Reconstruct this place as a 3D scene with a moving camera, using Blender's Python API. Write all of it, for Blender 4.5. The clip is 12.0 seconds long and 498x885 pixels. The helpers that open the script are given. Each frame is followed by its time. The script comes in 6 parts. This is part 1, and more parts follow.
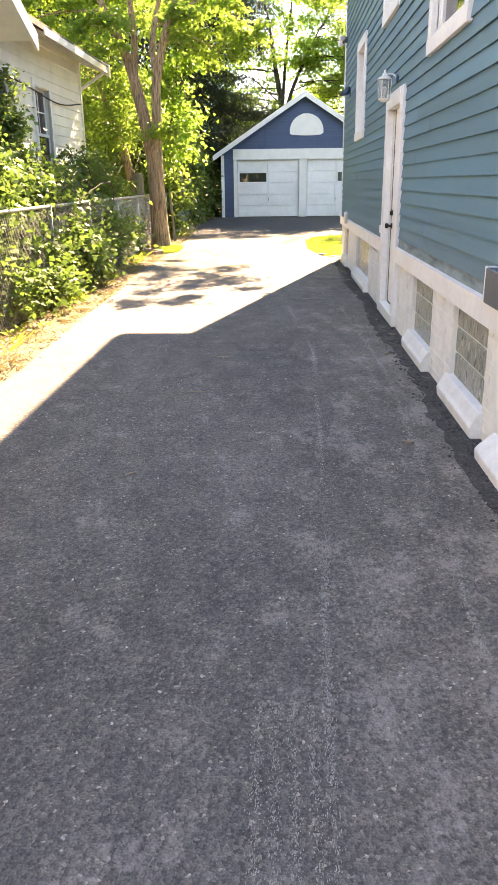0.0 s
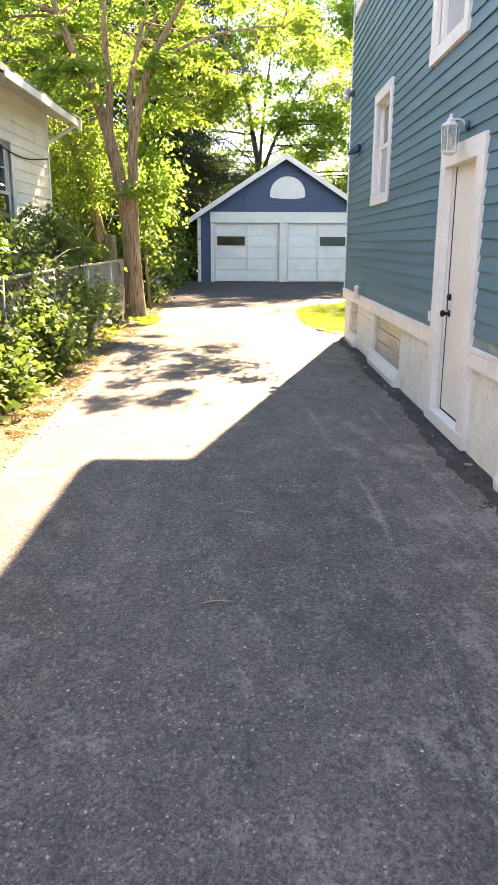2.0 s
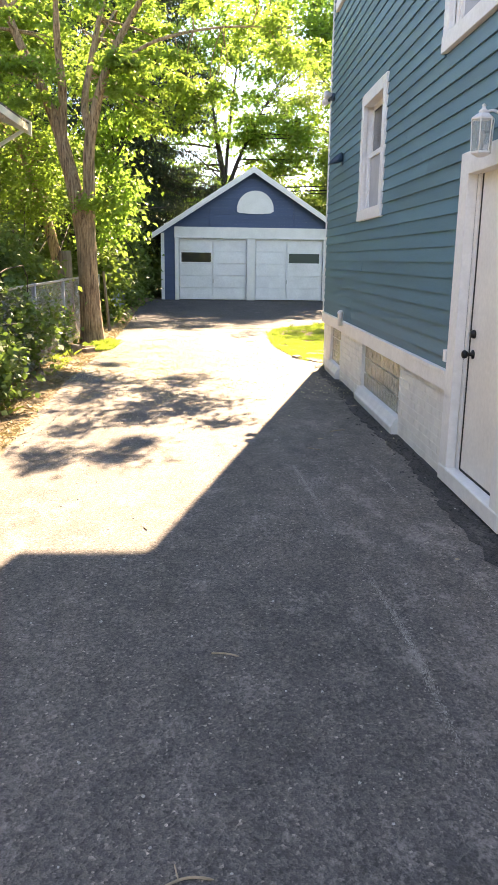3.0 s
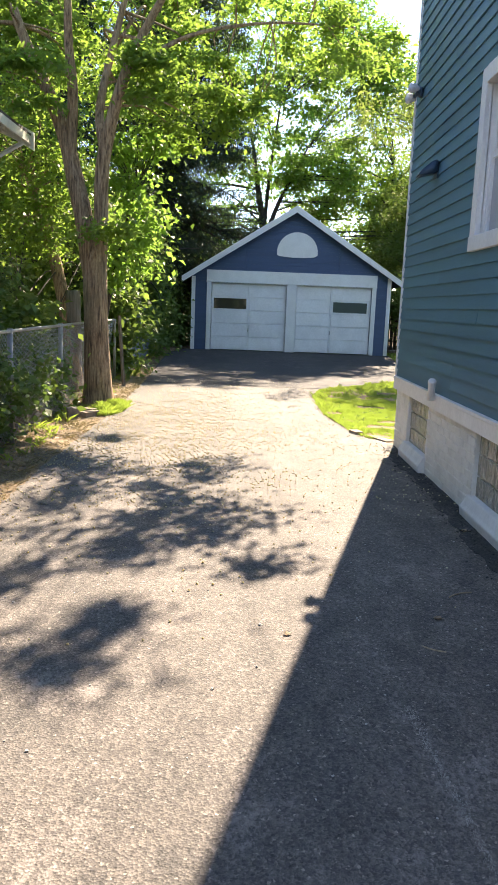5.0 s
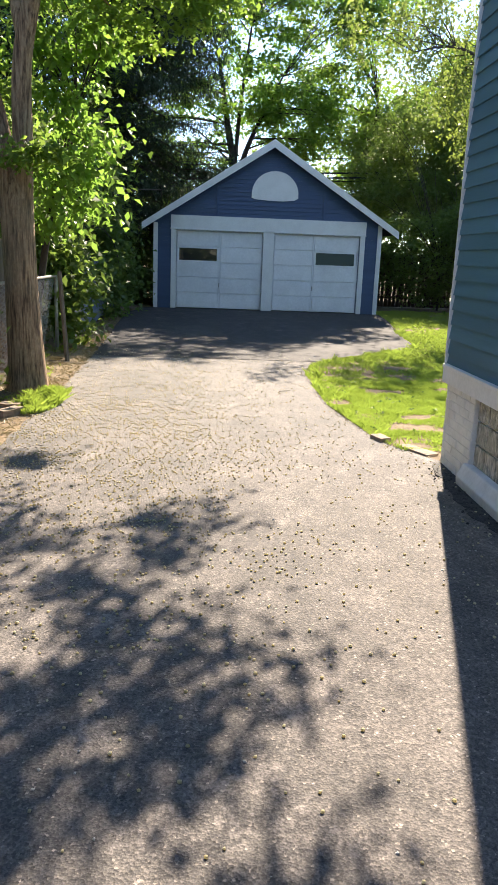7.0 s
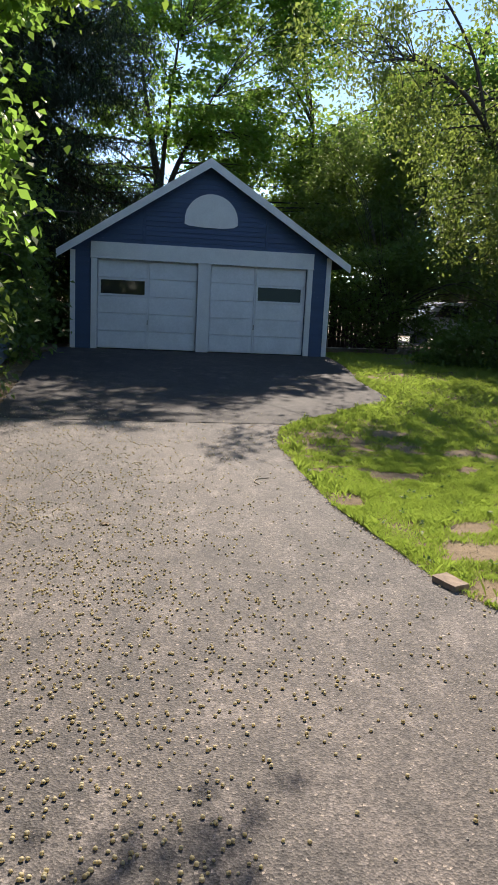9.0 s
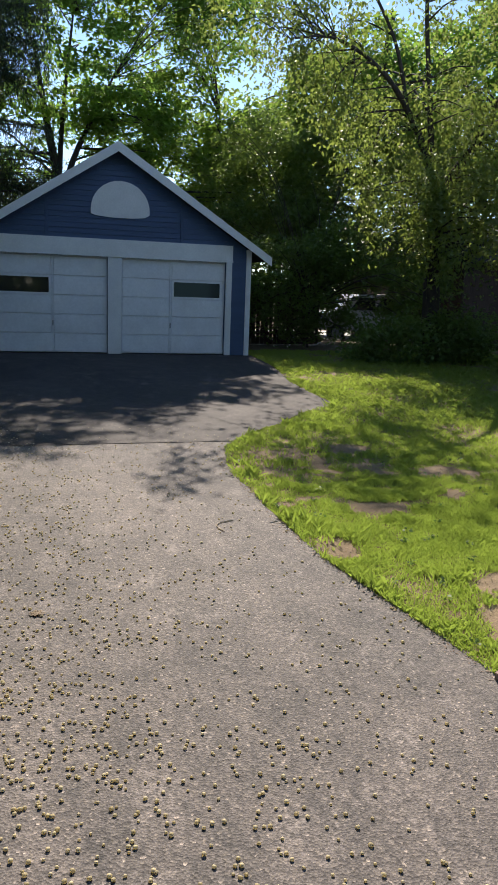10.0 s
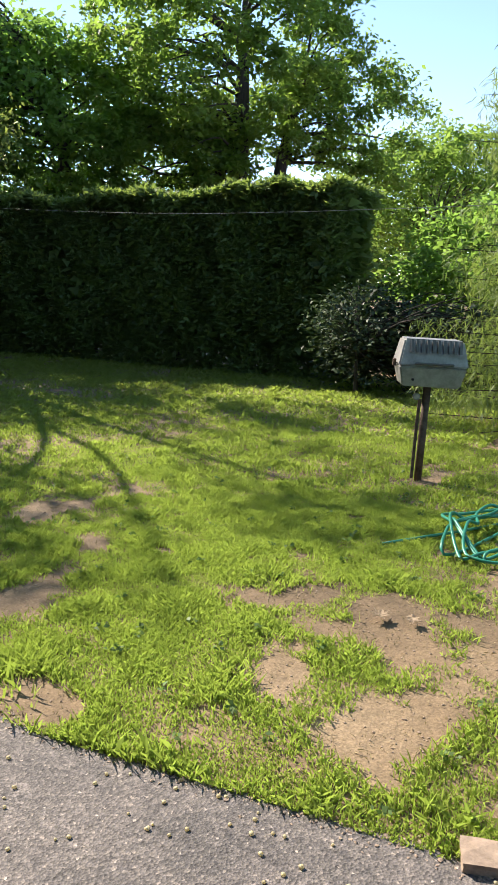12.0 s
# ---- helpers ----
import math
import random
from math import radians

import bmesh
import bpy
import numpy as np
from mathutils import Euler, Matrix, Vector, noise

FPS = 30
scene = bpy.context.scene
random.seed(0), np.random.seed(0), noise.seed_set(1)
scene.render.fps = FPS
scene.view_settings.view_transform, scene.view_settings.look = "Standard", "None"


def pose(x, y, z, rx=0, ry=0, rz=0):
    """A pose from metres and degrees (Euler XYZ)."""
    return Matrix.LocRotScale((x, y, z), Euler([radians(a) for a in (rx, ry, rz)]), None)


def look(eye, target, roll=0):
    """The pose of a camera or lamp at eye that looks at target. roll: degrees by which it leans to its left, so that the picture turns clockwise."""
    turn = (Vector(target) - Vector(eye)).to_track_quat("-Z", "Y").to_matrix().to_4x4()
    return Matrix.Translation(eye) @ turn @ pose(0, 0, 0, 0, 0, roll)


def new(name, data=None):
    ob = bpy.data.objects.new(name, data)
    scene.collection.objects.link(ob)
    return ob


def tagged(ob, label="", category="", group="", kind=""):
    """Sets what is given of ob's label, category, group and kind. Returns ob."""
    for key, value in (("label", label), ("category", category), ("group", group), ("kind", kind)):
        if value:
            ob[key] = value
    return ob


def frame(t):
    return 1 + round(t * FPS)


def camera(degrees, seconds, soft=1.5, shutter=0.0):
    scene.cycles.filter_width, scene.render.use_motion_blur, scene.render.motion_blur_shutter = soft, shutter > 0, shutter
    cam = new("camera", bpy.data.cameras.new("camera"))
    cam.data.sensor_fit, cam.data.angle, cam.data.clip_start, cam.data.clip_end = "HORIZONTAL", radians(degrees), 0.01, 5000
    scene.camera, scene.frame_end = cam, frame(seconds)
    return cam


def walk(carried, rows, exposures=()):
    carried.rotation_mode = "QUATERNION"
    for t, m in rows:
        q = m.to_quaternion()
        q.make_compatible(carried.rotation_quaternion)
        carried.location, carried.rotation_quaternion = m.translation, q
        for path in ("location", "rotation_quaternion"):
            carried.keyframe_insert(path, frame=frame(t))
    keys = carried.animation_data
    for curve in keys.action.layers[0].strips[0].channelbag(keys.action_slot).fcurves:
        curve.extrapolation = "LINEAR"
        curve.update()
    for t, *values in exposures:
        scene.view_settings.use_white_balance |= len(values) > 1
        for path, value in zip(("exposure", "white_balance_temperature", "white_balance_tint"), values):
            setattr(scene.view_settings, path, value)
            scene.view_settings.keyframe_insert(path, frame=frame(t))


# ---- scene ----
cam = camera(36.7, 12.0)
PATH = [
    (0, (1.336, -1.514, 1.48), (1.248, 0.374, 0.826), -0.7),
    (0.5, (1.276, -1.038, 1.525), (1.163, 0.861, 0.906), -0.6),
    (1, (1.05, -0.483, 1.503), (0.992, 1.428, 0.913), -0.4),
    (1.5, (0.921, 0.096, 1.53), (0.892, 2.024, 0.996), -0.5),
    (2, (0.824, 0.789, 1.579), (0.827, 2.722, 1.067), 0.3),
    (2.5, (0.737, 1.468, 1.613), (0.819, 3.405, 1.121), 0.7),
    (3, (0.752, 2.222, 1.626), (0.849, 4.162, 1.152), 0.8),
    (3.2, (0.731, 2.527, 1.614), (0.831, 4.466, 1.134), 1.0),
    (4.8, (0.683, 4.998, 1.595), (0.709, 6.964, 1.229), 2.0),
    (5, (0.699, 5.291, 1.571), (0.718, 7.259, 1.217), 2.2),
    (5.5, (0.673, 6.041, 1.609), (0.702, 8.009, 1.254), 2.6),
    (6, (0.603, 6.718, 1.633), (0.639, 8.68, 1.249), 2.3),
    (6.5, (0.607, 7.458, 1.632), (0.67, 9.408, 1.195), 2.2),
    (7, (0.563, 8.164, 1.618), (0.672, 10.103, 1.142), 2.2),
    (7.2, (0.55, 8.41, 1.617), (0.65, 10.35, 1.144), 2.3),
    (8.8, (0.363, 10.833, 1.591), (0.644, 12.778, 1.218), 2.9),
    (9, (0.312, 11.1, 1.59), (0.634, 13.037, 1.21), 2.9),
    (9.5, (0.195, 11.754, 1.619), (0.655, 13.666, 1.251), 2.3),
    (10, (0.147, 12.463, 1.632), (0.714, 14.342, 1.244), 2.1),
    (10.5, (0.052, 13.099, 1.63), (0.776, 14.911, 1.19), 2.1),
    (11, (0.054, 13.761, 1.625), (0.984, 15.475, 1.181), 2.4),
    (11.3, (0.065, 14.16, 1.638), (1.163, 15.772, 1.195), 3.4),
    (11.5, (0.071, 14.378, 1.635), (1.351, 15.852, 1.2), 3.3),
    (11.8, (0.09, 14.564, 1.698), (1.634, 15.759, 1.265), 2.1),
    (11.9, (0.125, 14.615, 1.711), (1.74, 15.713, 1.28), 1.9),
    (12, (0.153, 14.632, 1.7), (1.827, 15.643, 1.281), 0.3),
]
walk(cam, [(t, look(eye, target, roll)) for t, eye, target, roll in PATH],
     exposures=[(0, 3.47, 10900, 22), (1.5, 3.42, 10600, 21), (2.5, 3.25, 10400, 21), (3.5, 2.85, 9100, 18), (5.0, 2.3, 7900, 15), (6.0, 2.08, 7500, 14), (7.2, 1.88, 7300, 14), (8.8, 1.12, 7000, 15), (9.5, 0.98, 6900, 15), (10.5, 0.96, 6900, 15), (11.5, 1.24, 6900, 15), (12.0, 1.55, 6900, 15)])

# ---- world and sun ----
SUN_UP, SUN_TURN = 37.8, 14.8   # height, and angle from straight ahead towards the right
world = bpy.data.worlds.new("world")
scene.world = world
world.use_nodes = True
wn = world.node_tree.nodes
sky = wn.new("ShaderNodeTexSky")
sky.sky_type, sky.sun_disc = "NISHITA", False
sky.sun_elevation, sky.sun_rotation = radians(SUN_UP), radians(SUN_TURN)
sky.air_density, sky.dust_density, sky.ozone_density = 0.8, 0.0, 3.0
wn["Background"].inputs[1].default_value = 0.118
world.node_tree.links.new(sky.outputs[0], wn["Background"].inputs[0])
sun = new("sun", bpy.data.lights.new("sun", "SUN"))
sun.data.energy, sun.data.angle, sun.data.color = 3.9, radians(0.45), (1.0, 0.93, 0.82)
sa, se = radians(SUN_TURN), radians(SUN_UP)
SUN_DIR = Vector((math.sin(sa) * math.cos(se), math.cos(sa) * math.cos(se), math.sin(se)))
sun.matrix_world = look(SUN_DIR * 50, (0, 0, 0))


# ---- materials ----
def mat(name, build):
    m = bpy.data.materials.new(name)
    m.use_nodes = True
    nt = m.node_tree
    b = nt.nodes["Principled BSDF"]
    build(nt, b)
    return m


def nd(nt, kind, **kw):
    n = nt.nodes.new(kind)
    for k, v in kw.items():
        if k in n.inputs:
            n.inputs[k].default_value = v
    return n


def coords(nt, scale=(1, 1, 1)):
    """World-metre coordinates, stretched."""
    g = nt.nodes.new("ShaderNodeNewGeometry")
    mp = nt.nodes.new("ShaderNodeMapping")
    mp.inputs["Scale"].default_value = scale
    nt.links.new(g.outputs["Position"], mp.inputs["Vector"])
    return mp.outputs[0]


def noise_at(nt, scale, detail=4.0, stretch=(1, 1, 1), rough=0.6):
    n = nd(nt, "ShaderNodeTexNoise", Scale=scale, Detail=detail, Roughness=rough)
    nt.links.new(coords(nt, stretch), n.inputs["Vector"])
    return n.outputs["Fac"]


def ramp(nt, fac, stops):
    r = nt.nodes.new("ShaderNodeValToRGB")
    e = r.color_ramp.elements
    while len(e) < len(stops):
        e.new(0.5)
    for el, (p, c) in zip(e, stops):
        el.position, el.color = p, (*c, 1)
    nt.links.new(fac, r.inputs[0])
    return r.outputs[0]


def mixc(nt, fac, a, b, mode="MIX"):
    m = nt.nodes.new("ShaderNodeMix")
    m.data_type, m.blend_type = "RGBA", mode
    for sock, v in ((m.inputs["Factor"], fac), (m.inputs[6], a), (m.inputs[7], b)):
        if isinstance(v, (int, float)):
            sock.default_value = v
        elif isinstance(v, tuple):
            sock.default_value = (*v, 1)
        else:
            nt.links.new(v, sock)
    return m.outputs[2]


def bump(nt, b, height, strength=0.3, dist=0.01):
    n = nd(nt, "ShaderNodeBump", Strength=strength, Distance=dist)
    nt.links.new(height, n.inputs["Height"])
    nt.links.new(n.outputs[0], b.inputs["Normal"])


def simple(name, color, rough=0.6, metal=0.0, vary=0.12, scale=6.0, stretch=(1, 1, 1), bumpy=0.15, grain=60.0, per_object=0.0):
    """A surface of one colour with soft patches, fine grain and relief."""
    def build(nt, b):
        dark = tuple(c * (1 - vary * 1.6) for c in color)
        lite = tuple(min(1, c * (1 + vary)) for c in color)
        col = ramp(nt, noise_at(nt, scale, 5, stretch), [(0.3, dark), (0.55, color), (0.75, lite)])
        fine = noise_at(nt, grain, 3, stretch)
        col = mixc(nt, 0.35, col, ramp(nt, fine, [(0.3, (0.7, 0.7, 0.7)), (0.7, (1, 1, 1))]), "MULTIPLY")
        if per_object:
            oi = nt.nodes.new("ShaderNodeObjectInfo")
            col = mixc(nt, 1.0, col, ramp(nt, oi.outputs["Random"], [(0.0, (1 - per_object,) * 3), (1.0, (1, 1, 1))]), "MULTIPLY")
        nt.links.new(col, b.inputs["Base Color"])
        b.inputs["Roughness"].default_value, b.inputs["Metallic"].default_value = rough, metal
        bump(nt, b, fine, bumpy, 0.004)
    return mat(name, build)


def leaf_mat(name, dark, light, glow, through_it=0.5, gloss=0.35):
    """Leaves: each leaf its own shade, light shining through."""
    def build(nt, b):
        g = nt.nodes.new("ShaderNodeNewGeometry")
        col = ramp(nt, g.outputs["Random Per Island"], [(0.0, dark), (0.6, light), (1.0, tuple(c * 1.25 for c in light))])
        nt.links.new(col, b.inputs["Base Color"])
        b.inputs["Roughness"].default_value = 0.5
        b.inputs["Specular IOR Level"].default_value = gloss
        tr = nt.nodes.new("ShaderNodeBsdfTranslucent")
        tc = mixc(nt, g.outputs["Random Per Island"], glow, tuple(c * 0.75 for c in glow))
        nt.links.new(tc, tr.inputs[0])
        mx = nt.nodes.new("ShaderNodeMixShader")
        mx.inputs[0].default_value = through_it
        nt.links.new(b.outputs[0], mx.inputs[1])
        nt.links.new(tr.outputs[0], mx.inputs[2])
        nt.links.new(mx.outputs[0], nt.nodes["Material Output"].inputs[0])
    return mat(name, build)


def asphalt(name, base, dusty, dust_lo=0.42, dust_hi=0.62, blotch=0.22, grit=1.0, scraped=False):
    """Worn asphalt: broad dusty patches, hand-sized blotches, chips of stone and fine pits."""
    def build(nt, b):
        big = noise_at(nt, 0.9, 6, (1, 0.35, 1))
        mid = noise_at(nt, 5.0, 9, (1, 0.6, 1), 0.8)
        rub = noise_at(nt, 38.0, 6, (1, 0.8, 1), 0.75)
        stone = nd(nt, "ShaderNodeTexVoronoi", Scale=110.0)
        nt.links.new(coords(nt), stone.inputs["Vector"])
        fine = noise_at(nt, 210, 4, (1, 1, 1), 0.8)
        dust = mixc(nt, 0.22, mixc(nt, 0.6, big, mid), rub)
        col = mixc(nt, ramp(nt, dust, [(dust_lo, (0, 0, 0)), (dust_hi, (1, 1, 1))]), base, dusty)
        lo, hi = 1 - blotch, 1 + blotch * 0.75
        col = mixc(nt, 1.0, col, ramp(nt, rub, [(0.36, (lo,) * 3), (0.5, (1, 1, 1)), (0.64, (hi,) * 3)]), "MULTIPLY")
        sp = ramp(nt, stone.outputs["Color"], [(0.08, (0.45, 0.45, 0.45)), (0.5, (0.9, 0.9, 0.9)), (0.86, (1.35, 1.32, 1.25)), (0.97, (3.4, 3.2, 2.9))])
        col = mixc(nt, 0.85 * grit, col, sp, "MULTIPLY")
        col = mixc(nt, 0.6, col, ramp(nt, fine, [(0.34, (0.35, 0.35, 0.35)), (0.66, (1.65, 1.65, 1.65))]), "MULTIPLY")
        scuff = mixc(nt, 0.62, noise_at(nt, 46, 5, (1, 0.7, 1), 0.8), noise_at(nt, 3.2, 9, (1, 0.6, 1), 0.78))
        if scraped:
            # the strip beside the house, scraped pale by turning wheels
            pos = nt.nodes.new("ShaderNodeNewGeometry")
            sep = nt.nodes.new("ShaderNodeSeparateXYZ")
            nt.links.new(pos.outputs["Position"], sep.inputs[0])
            across = nd(nt, "ShaderNodeMapRange")
            across.inputs["From Min"].default_value, across.inputs["From Max"].default_value = 1.0, 1.9
            along = nd(nt, "ShaderNodeMapRange")
            along.inputs["From Min"].default_value, along.inputs["From Max"].default_value = 8.5, 5.0
            nt.links.new(sep.outputs["X"], across.inputs["Value"])
            nt.links.new(sep.outputs["Y"], along.inputs["Value"])
            both = mixc(nt, 1.0, across.outputs[0], along.outputs[0], "MULTIPLY")
            scuff = mixc(nt, 0.032, scuff, both, "ADD")
        col = mixc(nt, ramp(nt, scuff, [(0.535, (0, 0, 0)), (0.6, (0.5, 0.5, 0.5))]), col, tuple(min(1, c * 1.8) for c in dusty))
        nt.links.new(col, b.inputs["Base Color"])
        b.inputs["Roughness"].default_value = 0.85
        relief = mixc(nt, 0.3, stone.outputs["Distance"], rub)
        bump(nt, b, relief, 0.7, 0.006)
    return mat(name, build)


M_ASPHALT = asphalt("worn_asphalt", (0.088, 0.082, 0.079), (0.222, 0.193, 0.176), 0.42, 0.62, scraped=True)
# Newer asphalt, its base lowered further to paint in the garage's shade.
M_APRON = asphalt("shaded_newer_asphalt", (0.036, 0.033, 0.034), (0.1, 0.087, 0.08), 0.46, 0.72)
# Fresh asphalt by the wall; its colour also holds the wall-foot shade.
M_SEALER = asphalt("shaded_fresh_asphalt", (0.036, 0.035, 0.036), (0.11, 0.1, 0.094), 0.46, 0.75)
M_DUST = simple("pale_scuffs", (0.42, 0.395, 0.36), 0.95, vary=0.3, scale=30, grain=150)


def soil_build(nt, b):
    big = noise_at(nt, 0.9, 6)
    mid = noise_at(nt, 9, 6, rough=0.7)
    fine = noise_at(nt, 90, 4, rough=0.7)
    col = ramp(nt, big, [(0.3, (0.12, 0.085, 0.05)), (0.5, (0.25, 0.18, 0.11)), (0.7, (0.33, 0.25, 0.16))])
    col = mixc(nt, 0.6, col, ramp(nt, mid, [(0.3, (0.45, 0.42, 0.36)), (0.65, (1.1, 1.05, 1.0))]), "MULTIPLY")
    col = mixc(nt, 0.7, col, ramp(nt, fine, [(0.35, (0.5, 0.48, 0.45)), (0.65, (1.2, 1.2, 1.15))]), "MULTIPLY")
    nt.links.new(col, b.inputs["Base Color"])
    b.inputs["Roughness"].default_value = 0.95
    bump(nt, b, mid, 0.6, 0.03)


def lawn_build(nt, b):
    big = noise_at(nt, 1.1, 5)
    mid = noise_at(nt, 14, 6, rough=0.7)
    fine = noise_at(nt, 130, 4, rough=0.7)
    col = ramp(nt, big, [(0.38, (0.07, 0.12, 0.022)), (0.56, (0.1, 0.14, 0.035)), (0.66, (0.26, 0.19, 0.11))])
    col = mixc(nt, 0.7, col, ramp(nt, mid, [(0.3, (0.5, 0.55, 0.4)), (0.65, (1.15, 1.15, 1.0))]), "MULTIPLY")
    col = mixc(nt, 0.6, col, ramp(nt, fine, [(0.35, (0.5, 0.5, 0.5)), (0.65, (1.2, 1.2, 1.2))]), "MULTIPLY")
    nt.links.new(col, b.inputs["Base Color"])
    b.inputs["Roughness"].default_value = 0.95
    bump(nt, b, mid, 0.7, 0.03)


M_SOIL = mat("dry_soil", soil_build)
M_LAWN = mat("lawn_soil", lawn_build)
M_SIDING = simple("teal_siding_paint", (0.072, 0.2, 0.275), 0.5, vary=0.1, scale=1.5, stretch=(1, 0.25, 3), grain=45, bumpy=0.2, per_object=0.2)
M_SIDING_OLD = simple("weathered_teal_paint", (0.19, 0.25, 0.255), 0.75, vary=0.35, scale=5, stretch=(1, 0.6, 3), grain=50, bumpy=0.4)
M_BLUE = simple("blue_garage_paint", (0.035, 0.076, 0.165), 0.5, vary=0.1, scale=2, stretch=(0.3, 1, 3), bumpy=0.2, per_object=0.08)
M_WHITE = simple("white_trim_paint", (0.8, 0.79, 0.77), 0.5, vary=0.05, scale=3, grain=30, bumpy=0.1)
M_DOORPAINT = simple("cream_door_paint", (0.78, 0.75, 0.7), 0.45, vary=0.04, scale=3, grain=30, bumpy=0.08)
M_OVERHEAD = simple("white_garage_door_paint", (0.82, 0.82, 0.83), 0.45, vary=0.06, scale=2, grain=20, bumpy=0.08)
M_MASONRY = simple("white_painted_masonry", (0.82, 0.8, 0.75), 0.75, vary=0.09, scale=5, grain=55, bumpy=0.6, per_object=0.06)
M_SILL = simple("white_painted_sill", (0.74, 0.735, 0.72), 0.6, vary=0.08, scale=6, grain=40, bumpy=0.3)
M_CREAMSIDING = simple("cream_siding_paint", (0.86, 0.83, 0.75), 0.6, vary=0.07, scale=2, grain=40, bumpy=0.15, per_object=0.05)
M_SHINGLE = simple("grey_shingles", (0.13, 0.11, 0.1), 0.9, vary=0.3, scale=9, grain=90, bumpy=0.6)
M_DARKROOF = simple("dark_shingles", (0.05, 0.05, 0.055), 0.9, vary=0.3, scale=9, grain=90, bumpy=0.6)


def bark_build(nt, b):
    ridge = noise_at(nt, 16, 5, (2.2, 2.2, 0.16), 0.62)
    plate = noise_at(nt, 34, 4, (1, 1, 0.5), 0.7)
    mossy = noise_at(nt, 1.6, 4)
    col = ramp(nt, ridge, [(0.34, (0.09, 0.055, 0.034)), (0.46, (0.27, 0.17, 0.1)), (0.6, (0.42, 0.29, 0.18))])
    col = mixc(nt, 0.5, col, ramp(nt, plate, [(0.35, (0.5, 0.5, 0.5)), (0.65, (1.25, 1.2, 1.15))]), "MULTIPLY")
    col = mixc(nt, ramp(nt, mossy, [(0.5, (0, 0, 0)), (0.7, (0.35, 0.35, 0.35))]), col, (0.16, 0.15, 0.1))
    nt.links.new(col, b.inputs["Base Color"])
    b.inputs["Roughness"].default_value = 0.9
    bump(nt, b, mixc(nt, 0.25, ridge, plate), 0.8, 0.02)


M_BARK = mat("ridged_brown_bark", bark_build)
M_DARKBARK = simple("dark_bark", (0.06, 0.047, 0.038), 0.9, vary=0.3, scale=14, stretch=(2, 2, 0.3), grain=70, bumpy=0.8)
M_GALV = simple("galvanised_steel", (0.34, 0.34, 0.33), 0.5, 0.3, vary=0.15, scale=20)
M_OLDWOOD = simple("weathered_grey_wood", (0.2, 0.17, 0.14), 0.9, vary=0.3, scale=8, stretch=(4, 4, 0.4), bumpy=0.6, per_object=0.25)
M_BROWNWOOD = simple("dark_brown_fence_wood", (0.1, 0.065, 0.045), 0.9, vary=0.3, scale=8, stretch=(4, 4, 0.4), bumpy=0.6, per_object=0.3)
M_BLUEWOOD = simple("blue_grey_fence_wood", (0.2, 0.25, 0.3), 0.85, vary=0.2, scale=8, stretch=(4, 4, 0.4), bumpy=0.5, per_object=0.2)
M_BLACK = simple("black_metal", (0.02, 0.02, 0.022), 0.35, 0.6)
M_NAVY = simple("dark_blue_metal", (0.03, 0.07, 0.12), 0.4, 0.2)
M_CAST = simple("silver_grey_cast_metal", (0.32, 0.32, 0.31), 0.55, 0.35, vary=0.2, scale=14)
M_CASTDARK = simple("sooty_grey_metal", (0.12, 0.12, 0.12), 0.6, 0.3)
M_RUST = simple("rusty_post_metal", (0.13, 0.085, 0.065), 0.75, 0.3, vary=0.35, scale=18, bumpy=0.5)
M_HOSE = simple("green_vinyl", (0.02, 0.24, 0.16), 0.35, vary=0.1, scale=30)
M_STONE = simple("tan_edging_stone", (0.36, 0.27, 0.2), 0.9, vary=0.25, scale=14, bumpy=0.7)
M_GREYSTONE = simple("grey_stone", (0.25, 0.22, 0.2), 0.9, vary=0.25, scale=20, bumpy=0.7)
M_DEADLEAF = simple("dry_leaf", (0.45, 0.35, 0.24), 0.8, vary=0.2, scale=30)
M_PALE = simple("pale_stone_chip", (0.5, 0.48, 0.44), 0.8, vary=0.2, scale=30)
M_CARBODY = simple("white_car_paint", (0.7, 0.7, 0.7), 0.25, vary=0.03)
M_RUBBER = simple("black_rubber", (0.02, 0.02, 0.02), 0.8)
M_BULB = simple("frosted_bulb_glass", (0.6, 0.6, 0.62), 0.15, vary=0.05)
M_SCREEN = simple("grey_window_shade", (0.42, 0.43, 0.45), 0.6, vary=0.06)
M_INSIDE = simple("dark_room", (0.03, 0.03, 0.035), 0.9)


def glass_build(nt, b):
    b.inputs["Base Color"].default_value = (0.02, 0.022, 0.025, 1)
    b.inputs["Roughness"].default_value = 0.04
    b.inputs["Specular IOR Level"].default_value = 0.5


def block_build(nt, b):
    wav = nd(nt, "ShaderNodeTexNoise", Scale=9.0, Detail=2.0, Distortion=1.6)
    nt.links.new(coords(nt, (1, 3.2, 0.9)), wav.inputs["Vector"])
    # The pale beige stops paint in the sunlit driveway's reflection.
    col = ramp(nt, wav.outputs["Fac"], [(0.3, (0.08, 0.09, 0.07)), (0.5, (0.27, 0.27, 0.22)), (0.68, (0.52, 0.5, 0.42))])
    nt.links.new(col, b.inputs["Base Color"])
    b.inputs["Roughness"].default_value = 0.12
    b.inputs["Specular IOR Level"].default_value = 0.9
    bump(nt, b, wav.outputs["Fac"], 0.9, 0.02)


def clear_build(nt, b):
    b.inputs["Base Color"].default_value = (0.9, 0.93, 0.92, 1)
    b.inputs["Roughness"].default_value = 0.05
    b.inputs["Transmission Weight"].default_value = 0.85
    b.inputs["IOR"].default_value = 1.2


